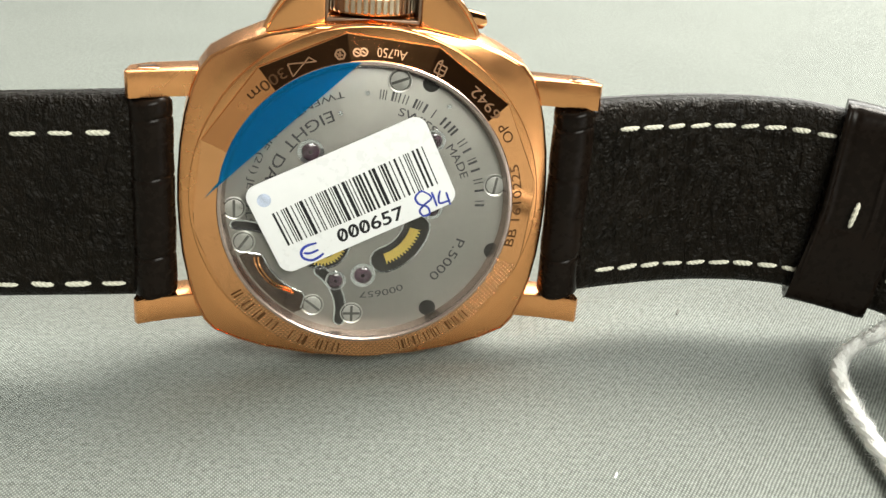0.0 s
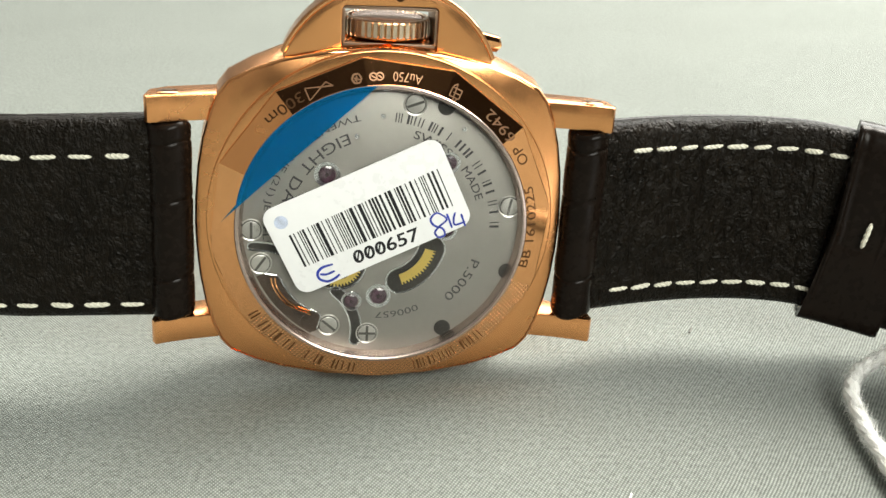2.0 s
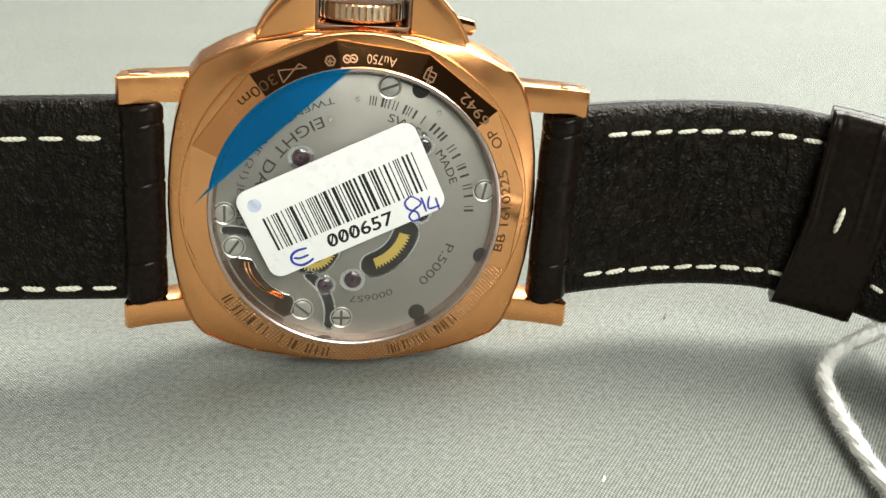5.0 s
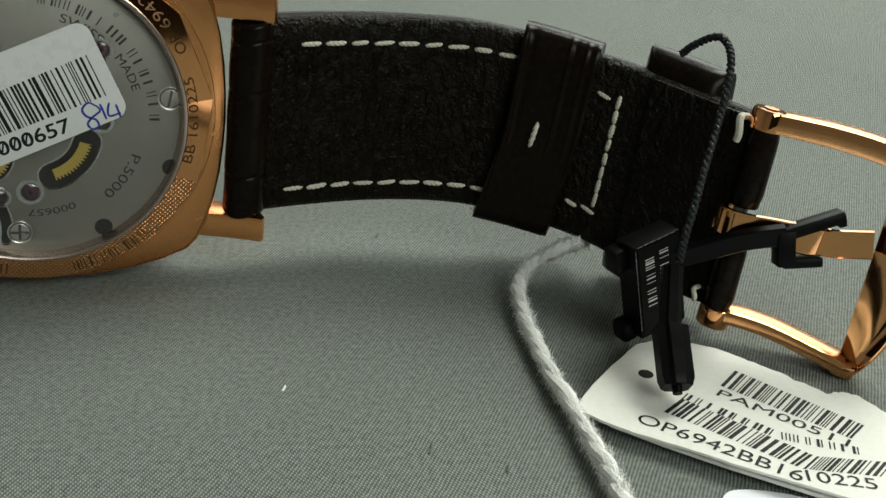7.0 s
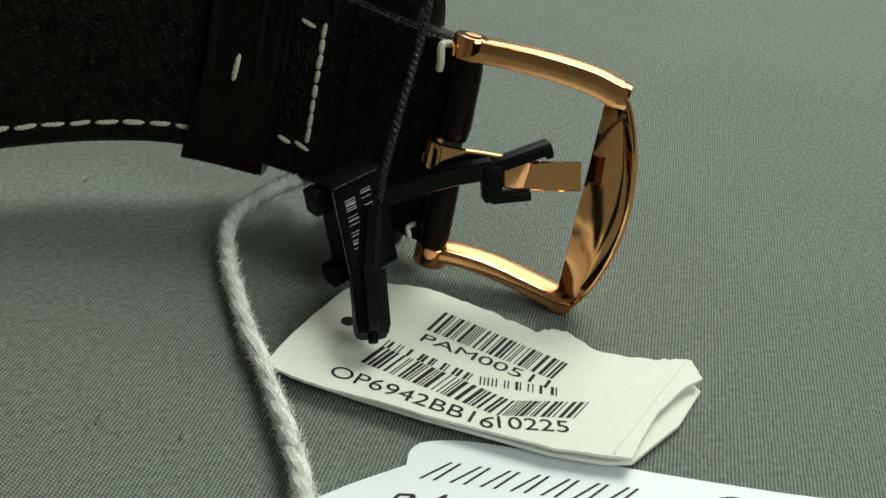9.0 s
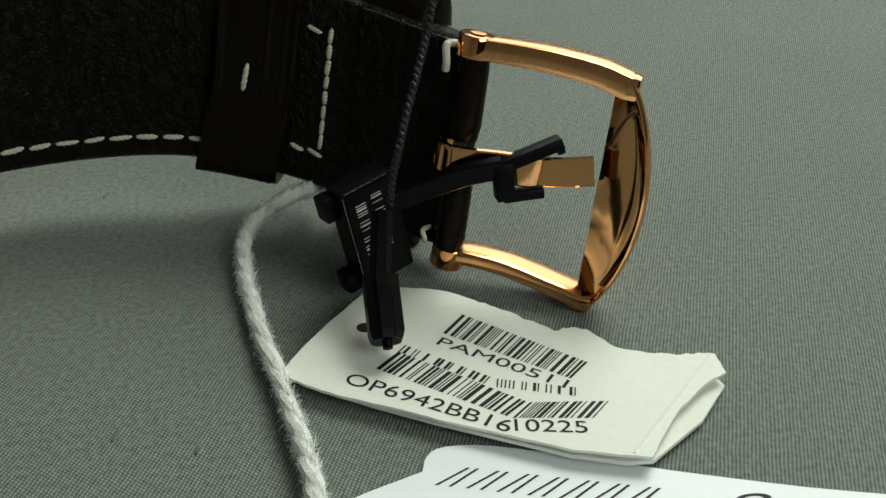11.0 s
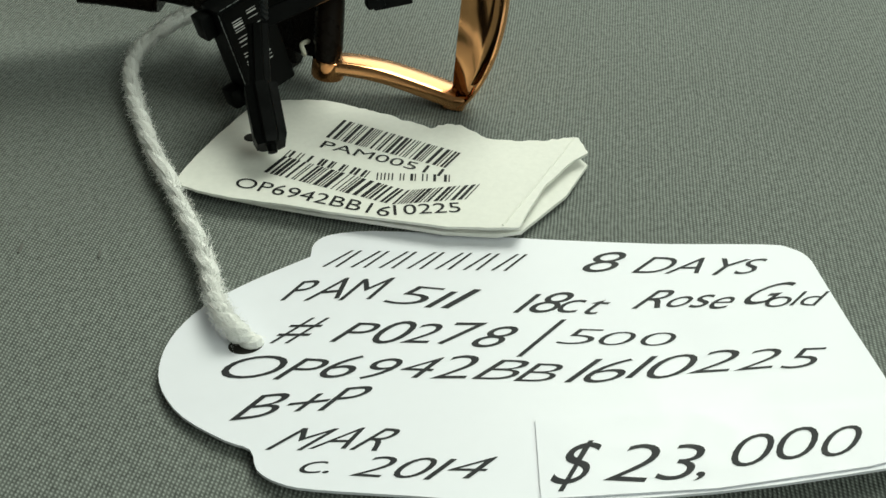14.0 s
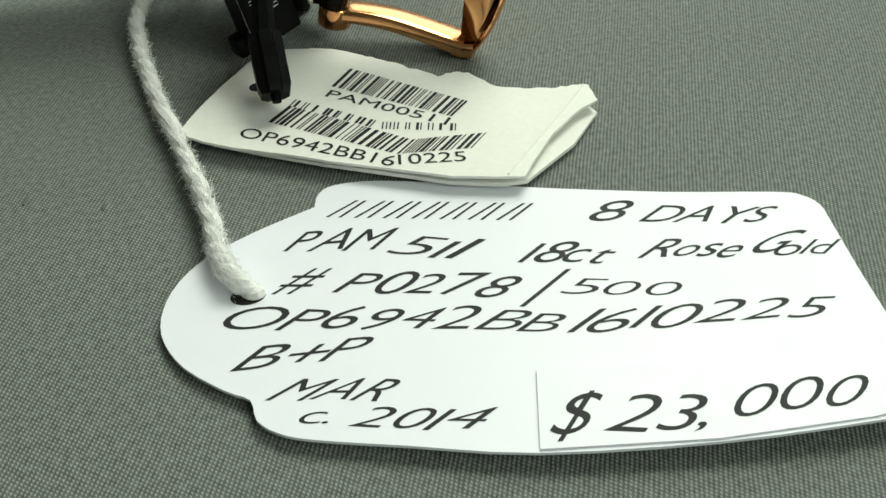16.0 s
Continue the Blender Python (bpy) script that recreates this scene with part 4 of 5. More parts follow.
for sy, y0, ys, h0, h1 in ((1, 11.5, (11.4, 11.75, 12.0, 11.9, 11.3), 1.15, 1.3), (-1, -12.4, (-12.2, -11.75, -11.7, -12.3, -13.0), 0.85, 0.9)):
    bm = bmesh.new()
    path = spline([(x, y, 0) for x, y in zip((-0.6 * sy, 3.2, 7.4, 12.2, 15.9 - 0.4 * sy), ys)], 8)
    sweep(bm, path, 1, section=lambda t: bar_section(h0 + (h1 - h0) * t, 3.9 + 0.5 * t, 0.4))
    arm = part("arm", bm, GOLDA, buckle, sharp=30)
    bm = bmesh.new()
    lathe(bm, [(1.7, -1.25), (1.95, -1.1), (2.0, 0.9), (1.8, 1.2), (0.1, 1.25)], 32)
    bm.transform(Matrix.Translation((-0.9 * sy, y0, -0.3)) @ Matrix.Rotation(radians(-90 * sy), 4, "X"))
    part("hinge_boss", bm, GOLD, arm, at=BUCK)
    bm = bmesh.new()
    lathe(bm, [(0.85, 1.2), (0.85, 1.36), (0.7, 1.4), (0.05, 1.32)], 24)
    bm.transform(Matrix.Translation((-0.9 * sy, y0, -0.3)) @ Matrix.Rotation(radians(-90 * sy), 4, "X"))
    part("hinge_screw", bm, GOLDB, arm, at=BUCK)
    bm = bmesh.new()
    box(bm, (15.9 - 0.55 * sy, ys[-1] + 0.05 * sy, -0.45), (2.6, 2.2 + 0.3 * sy, 3.3), 0.5)
    part("corner", bm, GOLDS, arm, at=BUCK)
bm = bmesh.new()
rings = []
for i in range(49):
    t = -1 + 2 * i / 48
    y = -0.6 + 12.9 * t
    bow = max(0, 1 - t * t)
    xi, xo = 14.95 - 0.065 * y, 16.6 + 4.0 * bow ** 0.8 - 0.9 * t
    w = xo - xi
    dish = [(xi + w * k, y, -1.3 + 2.3 * k + 0.22 * math.sin(math.pi * k) * bow) for k in (0.0, 0.12, 0.25, 0.38, 0.5, 0.62, 0.74)]
    rim = [(xo - 0.5 + 0.5 * math.cos(a), y, 0.35 + 0.95 * math.sin(a)) for a in [radians(100 - 20 * k) for k in range(10)]]
    rings.append(dish + rim + [(xo - 0.6, y, -2.0), (xi, y, -2.2)])
loft(bm, rings)
part("front_bar", bm, GOLDS, buckle, "broad polished front bar", sharp=35)
for y0, y1 in ((-11.4, -2.6), (1.4, 10.9)):
    bm = bmesh.new()
    sweep(bm, [Vector((-0.07 * y0 + (0.07 * y0 - 0.07 * y1) * i / 6, y0 + (y1 - y0) * i / 6, 0)) for i in range(7)], lambda t: 1.75 - 0.25 * (abs(2 * t - 1) ** 8), 20, up=(0, 0, 1))
    part("bar_roll", bm, GATOR, buckle, "dark brown leather roll round the buckle bar")
bm = bmesh.new()
path = spline([(-1.6, -0.6, -1.4), (-2.3, -0.6, 0.4), (-1.0, -0.5, 2.1), (1.2, -0.3, 2.3), (4, 0.0, 1.7), (9.4, 0.65, 1.35), (12.0, 1.25, 1.0), (14.3, 1.9, 0.6)], 6)
sweep(bm, path, 1, section=lambda t: [(a * 1.55, b * 0.5) for a, b in ((-1, -0.7), (-0.9, -1), (0.9, -1), (1, -0.7), (1, 0.7), (0.9, 1), (-0.9, 1), (-1, 0.7))], up=(0, 0, 1))
part("tongue", bm, GOLDS, buckle, "polished rose gold buckle tongue", sharp=25)
bm = bmesh.new()
rings = []
for x, y, z, w, h in ((5.4, 0.1, 1.5, 1.3, 0.3), (5.6, 0.12, 1.6, 1.7, 0.75), (8.0, 0.45, 1.5, 1.75, 0.85), (8.9, 0.6, 1.4, 1.68, 0.65), (9.1, 0.62, 1.35, 1.6, 0.45)):
    rings.append([(x, y + w * a, z + h * b) for a, b in ((-1, -0.6), (-0.9, -0.7), (0.9, -0.7), (1, -0.6), (1, 0.7), (0.86, 1), (-0.86, 1), (-1, 0.7))])
loft(bm, rings)
part("tongue_shoulder", bm, GOLDS, buckle, "bevelled shoulder of the tongue", sharp=25)
for y in (11.0, -9.9):
    bm = bmesh.new()
    drop = 2.6 if y > 0 else 1.2
    sweep(bm, spline([(-2.4 - 0.07 * y, y, -1.2), (-3.0 - 0.07 * y, y, 0.6), (-2.6 - 0.07 * y, y - drop * 0.6, 1.0), (-2.6 - 0.07 * y, y - drop, 0.6)], 4), 0.42 if y > 0 else 0.3, 8)
    part("end_stitch", bm, THREAD, buckle)

# ---- label stuck on the glass ----
STK = CASE @ Matrix.Translation(Vector((-1.81, 1.52, 0.05)) * MM) @ Matrix.Rotation(radians(25.5), 4, "Z")


def rounded(w, h, r, n=6):
    pts = []
    for cx, cy, a0 in ((w - r, h - r, 0), (-w + r, h - r, 90), (-w + r, -h + r, 180), (w - r, -h + r, 270)):
        pts += [(cx + r * math.cos(radians(a0 + 90 * i / n)), cy + r * math.sin(radians(a0 + 90 * i / n))) for i in range(n + 1)]
    return pts


sticker = tagged(thing("barcode_sticker", STK), "white glossy barcode sticker with blue marker notes", "sticker")
bm = bmesh.new()
prism(bm, rounded(11.0, 5.65, 1.5), 0, 0.1, 0.03)
part("label_stock", bm, STICKER, sticker)
bm = bmesh.new()
flat_z = lambda x, y: 0.115
barcode(bm, (-9.1, 1.8), (9.8, 2.1), (9.8, -2.8), (-9.05, -2.5), flat_z, 5, 42)
tagged(part("barcode", bm, INK, sticker, flat=True), kind="stuff")
bm = bmesh.new()
write_line(bm, "000657", (-3.6, -4.65), (4.5, -5.0), 1.65, flat_z, 0.08, 1.0, -0.016)
tagged(part("printed_number", bm, INK, sticker, flat=True), kind="stuff")
for i in range(3):
    cx = -3.6 + 1.35 * (i + 0.47)
    bm = bmesh.new()
    bar_quad(bm, ((cx - 0.42, -4.5), (cx - 0.22, -4.55), (cx + 0.52, -3.3), (cx + 0.32, -3.25)), lambda x, y: 0.118)
    part("zero_slash", bm, INK, sticker, flat=True)


def marker(bm, pts, w=0.3):
    """A flat pen stroke through the points, thinner towards its ends."""
    path = spline([(x, y, 0) for x, y in pts], 7)
    rows = []
    for i, p in enumerate(path):
        d = (path[min(i + 1, len(path) - 1)] - path[max(i - 1, 0)]).normalized()
        t = i / (len(path) - 1)
        k = w / 2 * (0.65 + 0.35 * math.sin(math.pi * t) + 0.12 * math.sin(9 * t))
        rows.append([bm.verts.new((p.x + sg * d.y * k, p.y - sg * d.x * k, 0.117)) for sg in (-1, 1)])
    for (a, b), (c, d) in zip(rows, rows[1:]):
        bm.faces.new((a, b, d, c))


bm = bmesh.new()
marker(bm, [(-5.97, -3.56), (-7.19, -3.41), (-8.0, -3.79), (-8.12, -4.59), (-7.42, -5.25), (-6.55, -5.28), (-5.76, -5.06)], 0.34)
marker(bm, [(-7.84, -4.07), (-7.14, -4.4), (-6.11, -4.41)], 0.3)
part("marker_letter", bm, BLUEINK, sticker, flat=True)
bm = bmesh.new()
for stroke_pts in ([(8.1, -3.54), (7.42, -2.81), (6.51, -3.23), (6.59, -4.11), (7.36, -4.89), (7.28, -5.7), (6.54, -5.68), (6.35, -4.95), (7.14, -4.47), (8.17, -4.1), (8.06, -3.41)], [(8.46, -3.39), (8.46, -4.12), (8.39, -5.27)], [(9.44, -3.64), (8.96, -4.36), (8.87, -5.06), (10.09, -5.2)], [(10.0, -4.1), (9.95, -4.82), (9.88, -5.74)]):
    marker(bm, stroke_pts, 0.26)
part("marker_note", bm, BLUEINK, sticker, flat=True)
bm = bmesh.new()
prism(bm, circle(0.8, 18, -9.2, 3.6), 0.1, 0.112)
part("marker_smudge", bm, mat("pale_smudge", (0.45, 0.5, 0.62), 0.5, blotch=(0.001, 0.3)), sticker)

# blue protective film over part of the glass
cling = tagged(thing("protective_film", CASE), "translucent blue protective film peeling off the glass", "film")
arc = lambda a0, a1: [(16.95 * math.cos(radians(a)), 16.95 * math.sin(radians(a))) for a in range(a0, a1 + 1, 4)]
tip, root = Vector((-18.3, 1.0)), Vector(arc(94, 94)[0])
fold = tip.lerp(root, 0.22)
bm = bmesh.new()
prism(bm, arc(94, 150) + [tuple(fold)], 0.2, 0.25)
part("film_sheet", bm, FILM, cling)
bm = bmesh.new()
prism(bm, arc(150, 170) + [tuple(tip), tuple(fold)], 0.2, 0.25)
for v in bm.verts:
    v.co.z += 0.3 * min(1.0, max(0.0, (4.5 - v.co.y) / 3.5))
part("peeled_corner", bm, FILM, cling, sharp=60)

# ---- printed paper tag ----


def tag_z(x, y):
    return 1.95 + 0.1 * math.sin((x - 60) / 6.0 + (y - 85) / 8.0) + 0.008 * (x - 72)


ptag = tagged(thing("paper_tag"), "folded off-white paper tag with printed barcodes and torn edges", "tag")
TAG = [(52.2, 90.2), (55.2, 94.4), (59.2, 98.9), (62.4, 102.4), (64.6, 103.2), (66.8, 103.3), (69.3, 102.7), (71.7, 101.7), (74.2, 99.4), (76.1, 97.7), (78.5, 94.9), (81.0, 92.2), (83.0, 92.6),
       (84.6, 91.6), (86.2, 88.1), (89, 86.7), (91.9, 85.8), (94.0, 85.6), (95.7, 85.1), (95.4, 82.0), (92.8, 80.9), (88.5, 77.7), (84.2, 73.0), (83.0, 71.5), (81.4, 72.0), (76.4, 73.8), (70.8, 77.2), (65.6, 80.3), (63.5, 81.8), (60.2, 83.9), (57.1, 85.8), (54.4, 87.9)]
rough = []
rnd = random.Random(4)
for i, (x, y) in enumerate(TAG):
    nx, ny = TAG[(i + 1) % len(TAG)]
    torn = 4 <= i <= 17
    for k in range(4):
        t = k / 4
        j = 0.16 if torn else 0.05
        rough.append((x + (nx - x) * t + rnd.uniform(-j, j), y + (ny - y) * t + rnd.uniform(-j, j)))
bm = bmesh.new()
sheet(bm, rough, tag_z, 0.3, 2.5)
part("upper_leaf", bm, PAPER, ptag, sharp=50)
bm = bmesh.new()
lower = [(54.5, 90.5), (63, 101.3), (71, 100.5), (80, 91), (86, 88), (95.0, 83.2), (95.3, 81.6), (90.6, 76.8), (87.7, 74.9), (83.6, 72.2), (81.0, 72.4), (76.3, 74.2), (70.7, 77.6), (65.5, 80.8), (60.2, 84.4), (55.5, 87.9)]
sheet(bm, lower, lambda x, y: 1.25 - 0.02 * max(0, x - 72), 0.4, 4)
part("lower_leaf", bm, PAPER, ptag)
# Paper stays whole; a near-black disc paints the shade of the hole.
bm = bmesh.new()
prism(bm, circle(0.85, 20, 61.6, 96.1), 0, 0.02)
for v in bm.verts:
    v.co.z += tag_z(v.co.x, v.co.y) + 0.01
part("punched_hole_shade", bm, HOLE_SHADE, ptag)
tz = lambda x, y: tag_z(x, y) + 0.04
for pts, seed, n in ((((72.2, 96.8), (82.5, 86.0), (79.9, 83.7), (69.3, 93.7)), 11, 32), (((64.1, 91.3), (74.4, 81.1), (72.0, 79.4), (61.4, 89.0)), 12, 27),
                     (((74.6, 81.0), (82.4, 79.8), (80.0, 77.6), (72.3, 79.1)), 13, 16)):
    bm = bmesh.new()
    barcode(bm, *pts, tz, seed, n)
    tagged(part("barcode", bm, INK, ptag, flat=True), kind="stuff")
for text, a, b, h in (("PAM00511", (68.1, 91.9), (78.6, 82.5), 1.55), ("OP6942BB16", (57.9, 87.5), (71.3, 77.2), 1.85), ("10225", (72.0, 77.3), (78.5, 75.7), 1.8)):
    bm = bmesh.new()
    write_line(bm, text, a, b, h, tz)
    part("printed_line", bm, INK, ptag, flat=True)
bm = bmesh.new()
for a, b, count in (((64.0, 91.4), (71.5, 84.2), 8), ((72.0, 83.9), (79.7, 81.0), 7)):
    a, b = Vector(a), Vector(b)
    d = (b - a).normalized()
    n = Vector((-d.y, d.x))
    for x, w in mark_bars(count, count + 3):
        p, q = a.lerp(b, x), a.lerp(b, x + w * 1.25)
        bar_quad(bm, (tuple(p), tuple(q), tuple(q + n * 1.35), tuple(p + n * 1.35)), tz)
tagged(part("printed_mark", bm, INK, ptag, flat=True), kind="stuff")
bm = bmesh.new()
sweep(bm, [Vector((x, y, tag_z(x, y) + 0.02)) for x, y in [(81.6 + 13.6 * i / 20, 72.3 + 12.9 * i / 20) for i in range(21)]], 0.12, 6)
part("fold_crease", bm, PAPER, ptag)

# ---- handwritten swing card ----


def card_z(x, y):
    """The card lies flat and lifts a little along its near right side."""
    e = max(0.0, (x - 60) * 0.02 + (52 - y) * 0.05)
    return 0.35 + 0.55 * e


card = tagged(thing("swing_card"), "white swing card with handwritten notes and a price, lying on cloth", "card")
EDGE_PTS = [(63.0, 75.4), (63.9, 77.4), (65.8, 78.3), (70.1, 77.6), (78, 74.4), (86.1, 70.9), (96, 67.0), (106.0, 63.4), (108.0, 62.1), (108.8, 60.2), (108.2, 57.4), (106.5, 50.8), (105.2, 45.2),
            (103.6, 38.6), (102.6, 35.6), (100.6, 34.6), (97, 34.9), (85, 36.9), (72, 40.3), (63, 44.2), (56.5, 47.1), (54.2, 48.6), (52.9, 50.4), (52.8, 52.6), (51.1, 54.2), (48.4, 57.7), (47.2, 61.2), (47.3, 64.2),
            (48.6, 67.4), (51.0, 70.2), (54.0, 72.1), (57.5, 73.6), (60.5, 74.6)]
outline = [(p.x, p.y) for p in spline([(x, y, 0) for x, y in EDGE_PTS + EDGE_PTS[:1]], 3)][:-1]
bm = bmesh.new()
sheet(bm, outline, card_z, 0.28, 4)
part("card_stock", bm, CARD, card, sharp=50)
cz = lambda x, y: card_z(x, y) + 0.03
# Card stays whole; the hole's shade is painted as a near-black disc.
bm = bmesh.new()
prism(bm, [(54.8 + 1.55 * math.cos(t), 64.75 + 1.2 * math.sin(t)) for t in [2 * math.pi * i / 24 for i in range(24)]], 0, 0.02)
for v in bm.verts:
    v.co.z += card_z(v.co.x, v.co.y) + 0.012
part("punched_hole_shade", bm, HOLE_SHADE, card)
WORDS = [("8", (86.3, 65.0), (89.5, 64.0), 3.3, 0.76), ("DAYS", (91.1, 63.4), (102.3, 59.7), 2.5, 0.9), ("PAM", (58.5, 69.5), (66.5, 67.3), 3.1, 0.75), ("511", (67.4, 66.6), (73.3, 63.9), 3.0, 0.75),
         ("18ct", (78.6, 61.7), (85.8, 59.1), 2.9, 0.74), ("Rose", (88.6, 58.5), (97.0, 55.9), 2.6, 0.95), ("G", (97.5, 55.8), (100.2, 55.0), 3.2, 1.3), ("old", (100.2, 55.0), (105.2, 53.5), 2.3, 0.9),
         ("#", (56.5, 64.4), (59.6, 63.6), 3.5, 0.7), ("P0278", (61.7, 62.9), (75.5, 57.8), 2.95, 0.7), ("/", (76.5, 56.0), (78.3, 55.4), 4.9, 0.55), ("500", (80.2, 56.4), (89.6, 52.6), 2.1, 0.75),
         ("OP6942", (51.0, 61.4), (71.3, 54.9), 2.8, 0.7), ("BB", (71.6, 54.5), (78.3, 52.1), 2.5, 0.85), ("1610225", (78.7, 51.5), (100.1, 46.4), 2.7, 0.95), ("B+P", (52.0, 56.3), (60.9, 54.2), 2.7, 1.0),
         ("MAR", (53.8, 52.2), (62.5, 49.4), 2.4, 1.1), ("c.", (55.4, 49.0), (57.9, 48.2), 1.75, 0.6), ("2014", (59.2, 47.5), (67.9, 44.0), 2.25, 0.78)]
for i, (text, a, b, h, lean) in enumerate(WORDS):
    bm = bmesh.new()
    hand_line(bm, text, a, b, h * 1.04, cz, i, lean + 0.12, 0.003)
    part("handwriting", bm, PEN, card, flat=True)
bm = bmesh.new()
a, b = Vector((63.4, 73.6)), Vector((81.0, 67.2))
d = (b - a).normalized()
n = Vector((-d.y, d.x))
for i in range(7):
    for k in (0.1, 0.55):
        p = a.lerp(b, (i + k) / 7)
        o = d * (2.6 if k < 0.5 else 2.2)
        bar_quad(bm, (tuple(p), tuple(p + n * 2.7 + o), tuple(p + n * 2.7 + o + d * 0.3), tuple(p + d * 0.3)), cz)
tagged(part("handwritten_mark", bm, PEN, card, flat=True), kind="stuff")
bm = bmesh.new()
sheet(bm, [(74.9, 48.2), (72.1, 40.5), (85, 37.1), (97, 35.2), (102.0, 35.0), (103.4, 40.0)], lambda x, y: card_z(x, y) + 0.18, 0.16, 4)
price = part("price_patch", bm, CARD, card, "small white price sticker")
for i, (text, a, b, h) in enumerate((("$", (73.2, 41.7), (76.0, 40.9), 5.0), ("23", (77.4, 40.8), (83.7, 38.7), 4.1), (",", (84.0, 38.8), (84.8, 38.5), 3.4), ("000", (86.3, 38.5), (96.5, 36.5), 3.2))):
    bm = bmesh.new()
    hand_line(bm, text, a, b, h, lambda x, y: card_z(x, y) + 0.21, 30 + i, 0.85 if text == "000" else 0.6, 0.008)
    part("price_writing", bm, PEN, price, flat=True)

# the card hinges up about its far edge
FAR, NEAR = Vector((65.8, 78.3)), Vector((-0.347, -0.938))
K = 0.022
slide = Vector((-0.5, -0.66, 1.0)) * K
LIFT = Matrix(((1 + slide.x * NEAR.x, slide.x * NEAR.y, 0, 0), (slide.y * NEAR.x, 1 + slide.y * NEAR.y, 0, 0), (slide.z * NEAR.x, slide.z * NEAR.y, 1, 0), (0, 0, 0, 1)))
LIFT.translation = -slide * NEAR.dot(FAR) * MM
for ob in list(WORLD_OF):
    if ob.parent in (card, price) and ob.type == "MESH":
        ob.data.transform(LIFT)

# ---- white cotton string from keeper to card ----
string = tagged(thing("cotton_string"), "fuzzy white twisted cotton string tied from keeper to card", "string")
core = spline([(47.6, 127.8, 8.8), (48.5, 127.4, 6.9), (52.0, 129.2, 6.4), (57.5, 128.6, 5.6), (61.5, 125.0, 4.6), (59.4, 121.6, 5.4), (57.2, 119.5, 5.7), (54.8, 118.4, 5.0), (52.3, 117.4, 3.5), (50.9, 114.6, 2.3), (50.6, 109.5, 1.9), (50.7, 104, 1.7), (51.2, 96.6, 1.6), (52.1, 88.5, 1.8), (52.9, 80, 1.9),
               (53.2, 74, 1.9), (53.0, 69.2, 2.4), (53.5, 66.0, 2.2), (54.7, 64.8, 1.2), (55.4, 64.4, 0.3)], 10)
for ply in range(2):
    bm = bmesh.new()
    path = []
    for i, p in enumerate(core):
        d = (core[min(i + 1, len(core) - 1)] - core[max(i - 1, 0)]).normalized()
        side = d.cross(Vector((0, 0, 1))).normalized()
        u = side.cross(d)
        a = i * 0.62 + 0.7 * math.sin(i * 0.23) + math.pi * ply
        path.append(p + (side * math.cos(a) + u * math.sin(a)) * 0.29)
    sweep(bm, path, lambda t: 0.63 + 0.1 * math.sin(t * 97 + ply) + 0.09 * math.sin(t * 41 + 2 * ply) + 0.06 * math.sin(t * 233), 8)
    part("ply", bm, YARN, string)
bm = bmesh.new()
rnd = random.Random(9)
for _ in range(14000):
    i = rnd.randrange(4, len(core) - 14)
    p = core[i].lerp(core[i + 1], rnd.random())
    a = Vector((rnd.gauss(0, 1), rnd.gauss(0, 1), rnd.gauss(0, 1))).normalized()
    t = (core[i + 1] - core[i]).normalized()
    q0 = p + a * 0.72
    long = 1.7 if rnd.random() < 0.3 else 1.0
    q1 = q0 + (a * 0.45 + t * rnd.uniform(-1, 1)) * rnd.uniform(0.4, 1.15) * long
    q2 = q1 + (t * rnd.uniform(-1, 1) + a * rnd.uniform(-0.3, 0.4)) * rnd.uniform(0.3, 0.9)
    w = a.cross(t).normalized() * 0.026
    vs = [bm.verts.new(v) for v in (q0 - w, q0 + w, q1 + w * 0.8, q1 - w * 0.8, q2)]
    bm.faces.new(vs[:4])
    bm.faces.new((vs[3], vs[2], vs[4]))
tagged(part("fuzz", bm, YARN, string), kind="stuff")

# ---- black security seal ----
seal = tagged(thing("security_seal"), "black plastic security seal on a cord with hooked strip", "seal")
FR = Vector((5.9, 2.5, 1.5)).normalized()
FD = Vector((2.2, 0.0, -10.6)).normalized()
FN = FR.cross(FD)
FN = FN if FN.y < 0 else -FN
SEAL = frame_of(Vector((60.1, 102.1, 14.2)), FR, FN)
bm = bmesh.new()
box(bm, (3.2, -6.0, -1.7), (6.4, 12.0, 3.4), 0.3)
part("seal_body", bm, PLASTIC, seal, at=SEAL)
bm = bmesh.new()
box(bm, (3.2, -6.0, 0.05), (5.7, 11.2, 0.1), 0.0)
part("face_panel", bm, PLASTIC, seal, at=SEAL)
# Uneven pale strips along the left and top edges of the face.
bm = bmesh.new()
for y in range(14):
    w = 0.05 + 0.05 * abs(math.sin(y * 2.3))
    box(bm, (0.06, -0.7 - 0.75 * y, 0.02), (w, 0.62, 0.05), 0.0)
for x in range(6):
    box(bm, (0.7 + 0.9 * x, -0.05, 0.02), (0.7, 0.04 + 0.04 * abs(math.sin(x * 1.7)), 0.05), 0.0)
part("pale_edge", bm, EDGE_PALE, seal, "pale grey strips along the edges of the plastic", at=SEAL)
bm = bmesh.new()
fz = lambda x, y: 0.115
for x0, y0, y1, n in ((1.2, -1.8, -8.8, 7), (3.2, -1.4, -8.8, 8)):
    for x, w in mark_bars(n, n + 9):
        ya, yb = y0 + (y1 - y0) * x, y0 + (y1 - y0) * (x + w)
        bar_quad(bm, ((x0, ya), (x0 + 1.25, ya), (x0 + 1.25, yb), (x0, yb)), fz)
tagged(part("printed_mark", bm, SILVERP, seal, at=SEAL, flat=True), kind="stuff")
bm = bmesh.new()
box(bm, (-0.7, -2.0, -2.6), (1.6, 2.8, 2.2), 0.3)
box(bm, (-0.5, -11.4, -2.5), (1.9, 2.4, 2.4), 0.5)
part("side_lug", bm, PLASTIC, seal, at=SEAL)
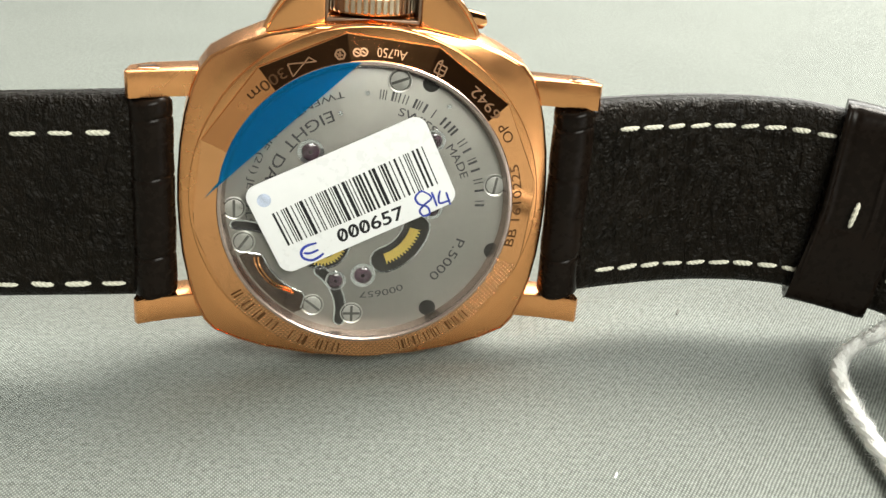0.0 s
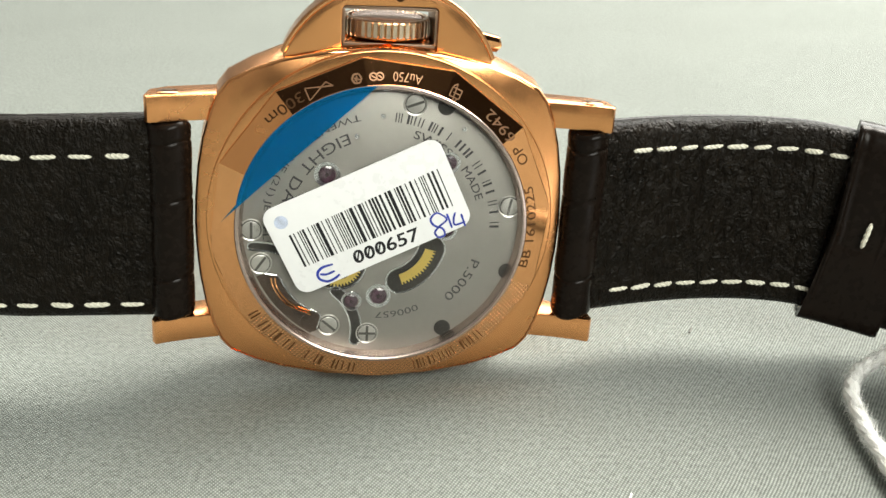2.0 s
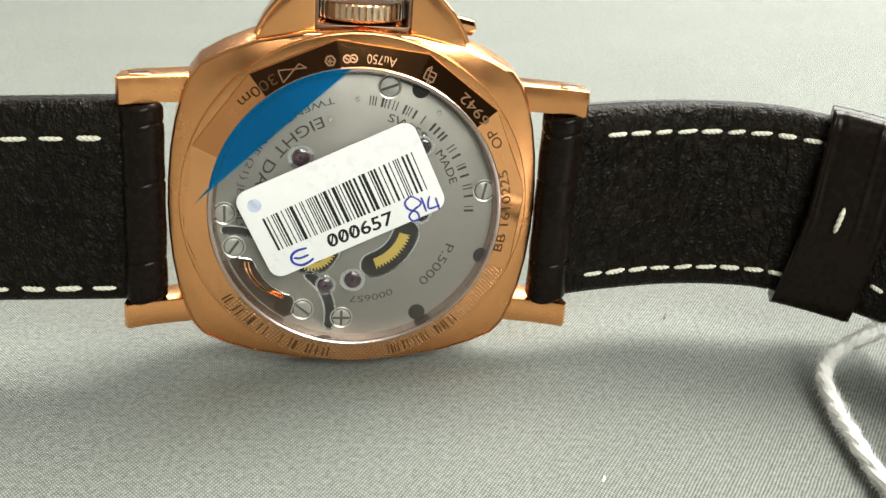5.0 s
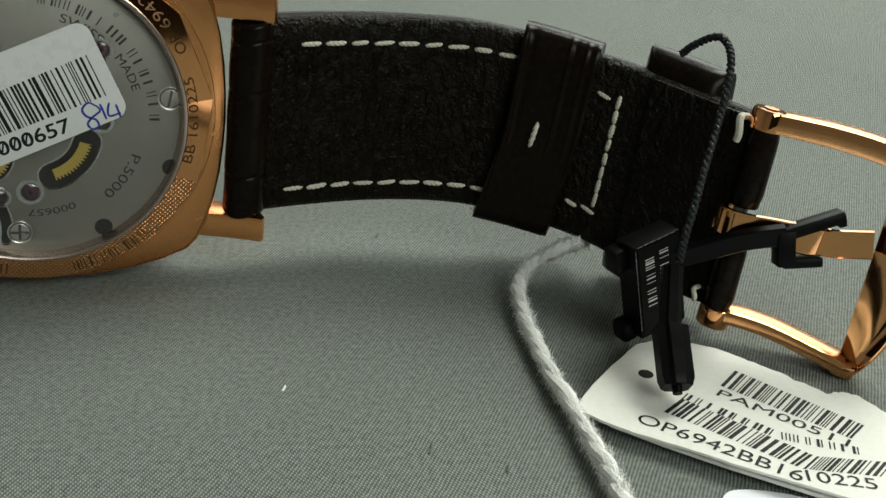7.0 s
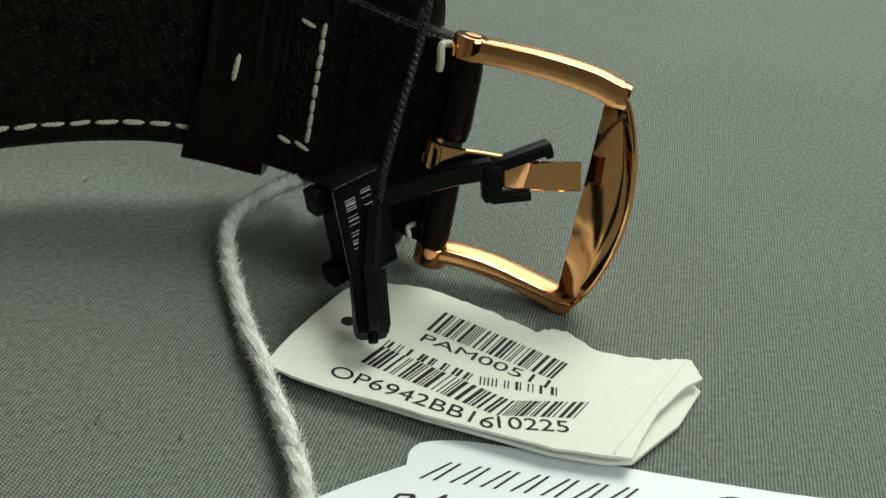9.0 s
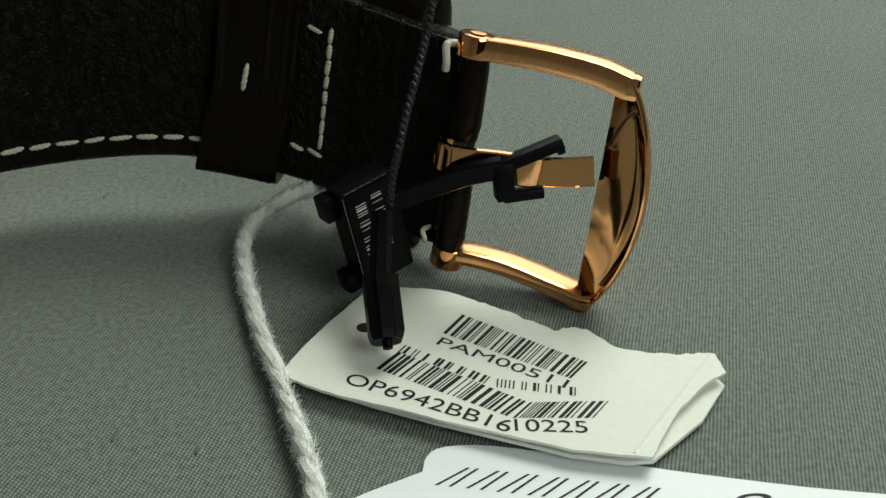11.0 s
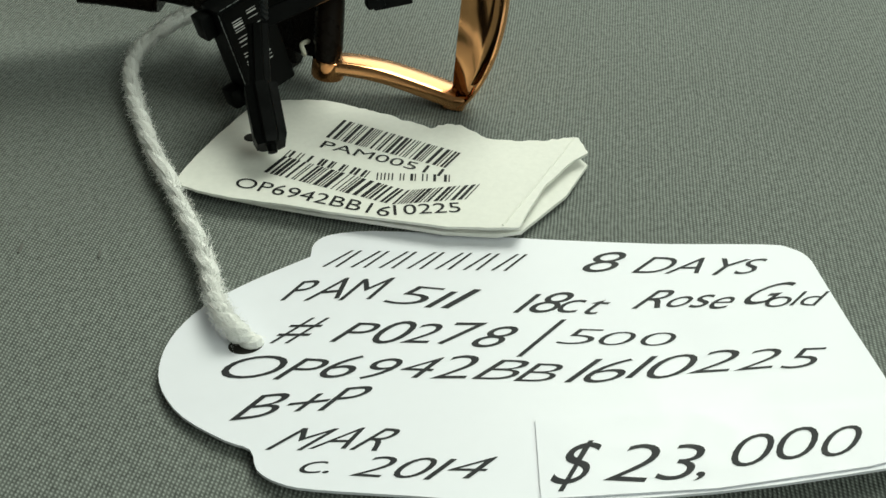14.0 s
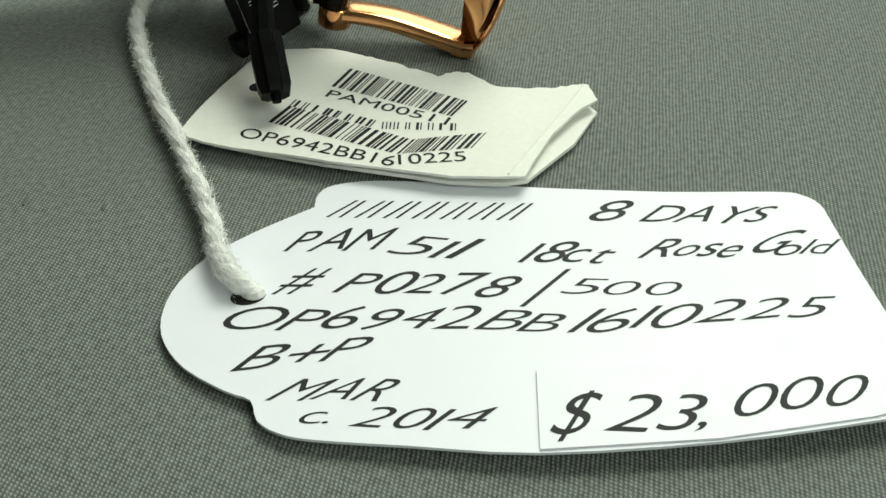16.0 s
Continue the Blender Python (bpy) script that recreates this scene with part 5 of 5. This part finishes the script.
bm = bmesh.new()
p0, p1, p2 = Vector((64.0, 100.2, 13.0)), Vector((62.9, 95.2, 8.4)), Vector((62.65, 89.9, 4.4))
sec = lambda w: [(w * a, w * b) for a, b in ((-1, -0.6), (-0.6, -1), (0.6, -1), (1, -0.6), (1, 0.55), (0.5, 0.7), (0.35, 1), (-0.35, 1), (-0.5, 0.7), (-1, 0.55))]
sweep(bm, [p0.lerp(p1, i / 6) for i in range(7)], 1, section=lambda t: sec(1.1))
part("pin_neck", bm, PLASTIC, seal)
bm = bmesh.new()
sweep(bm, [p1.lerp(p2, i / 8) for i in range(9)], 1, section=lambda t: sec(1.72 - 0.25 * max(0, t - 0.9) * 10))
part("pin_barrel", bm, PLASTIC, seal)
bm = bmesh.new()
ax = (p2 - p1).normalized()
sweep(bm, [p2 - ax * 0.5, p2 + ax * 0.75], lambda t: 0.62 - 0.12 * t, 14)
part("pin_tip", bm, PLASTIC, seal)
bm = bmesh.new()
sweep(bm, spline([(64.5, 104.6, 11.6), (69, 104.0, 13.3), (73.0, 103.1, 15.1), (77.2, 102.3, 16.2)], 6), 1, section=lambda t: [(-0.6, -1.1), (0.6, -1.1), (0.75, -0.95), (0.75, 0.95), (0.6, 1.1), (-0.6, 1.1), (-0.75, 0.95), (-0.75, -0.95)])
part("strip", bm, PLASTIC, seal)
HOOK = frame_of((76.5, 102.2, 14.4), (7.1, -0.7, 0.9), (-0.1, -1.0, 0.25))
TILT = Matrix.Translation((0.3, 1.55, 0)) @ Matrix.Rotation(radians(15), 4, "Z")
bm = bmesh.new()
box(bm, (3.6, 0.0, -0.3), (7.6, 1.35, 2.6), 0.25, TILT)
box(bm, (6.9, -0.35, -0.3), (0.9, 1.5, 2.4), 0.25, TILT)
box(bm, (0.9, 0.1, -0.3), (2.0, 4.0, 2.8), 0.25)
box(bm, (2.8, -1.6, -0.3), (4.4, 1.1, 2.4), 0.25)
part("hook", bm, PLASTIC, seal, at=HOOK)
cord_path = spline([(68.2, 119.7, 31.2), (69.2, 118.2, 32.9), (70.8, 115.8, 34.5), (71.5, 113.6, 33.4), (71.2, 111.8, 30.8), (70.2, 109.9, 27.6), (68.9, 107.6, 24.9), (67.4, 105.0, 22.0), (66.2, 102.8, 19.2), (65.2, 101.3, 16.2), (64.9, 100.9, 13.4)], 14)
for ply in range(2):
    bm = bmesh.new()
    path = []
    for i, p in enumerate(cord_path):
        d = (cord_path[min(i + 1, len(cord_path) - 1)] - cord_path[max(i - 1, 0)]).normalized()
        side = d.cross(Vector((0.3, 0.9, 0.1))).normalized()
        u = side.cross(d)
        a = i * 1.15 + math.pi * ply
        path.append(p + (side * math.cos(a) + u * math.sin(a)) * 0.23)
    sweep(bm, path, 0.29, 8, up=(0.3, 0.9, 0.1))
    part("cord_strand", bm, CORDM, seal)

# ---- lint and marks on the cloth ----
rnd = random.Random(3)
for x, y, r, m, name, lab in ((22.5, 96.5, 0.22, YARN, "lint", "small white lint speck on the cloth"), (36.8, 85.7, 0.32, FLUFF, "fluff", "dark fluff speck on the cloth"),
                              (35.3, 133.9, 0.32, FLUFF, "fluff", "dark fluff speck on the cloth"),
                              (43.9, 82.5, 0.24, FLUFF, "fluff", "tiny dark fluff speck on the cloth")):
    bm = bmesh.new()
    sweep(bm, spline([(x - r, y - 2.2 * r, 0.05), (x, y, 0.12), (x + r * 0.4, y + 2.0 * r, 0.05)], 4), r * 0.5, 6)
    tagged(part(name, bm, m), lab, "lint")
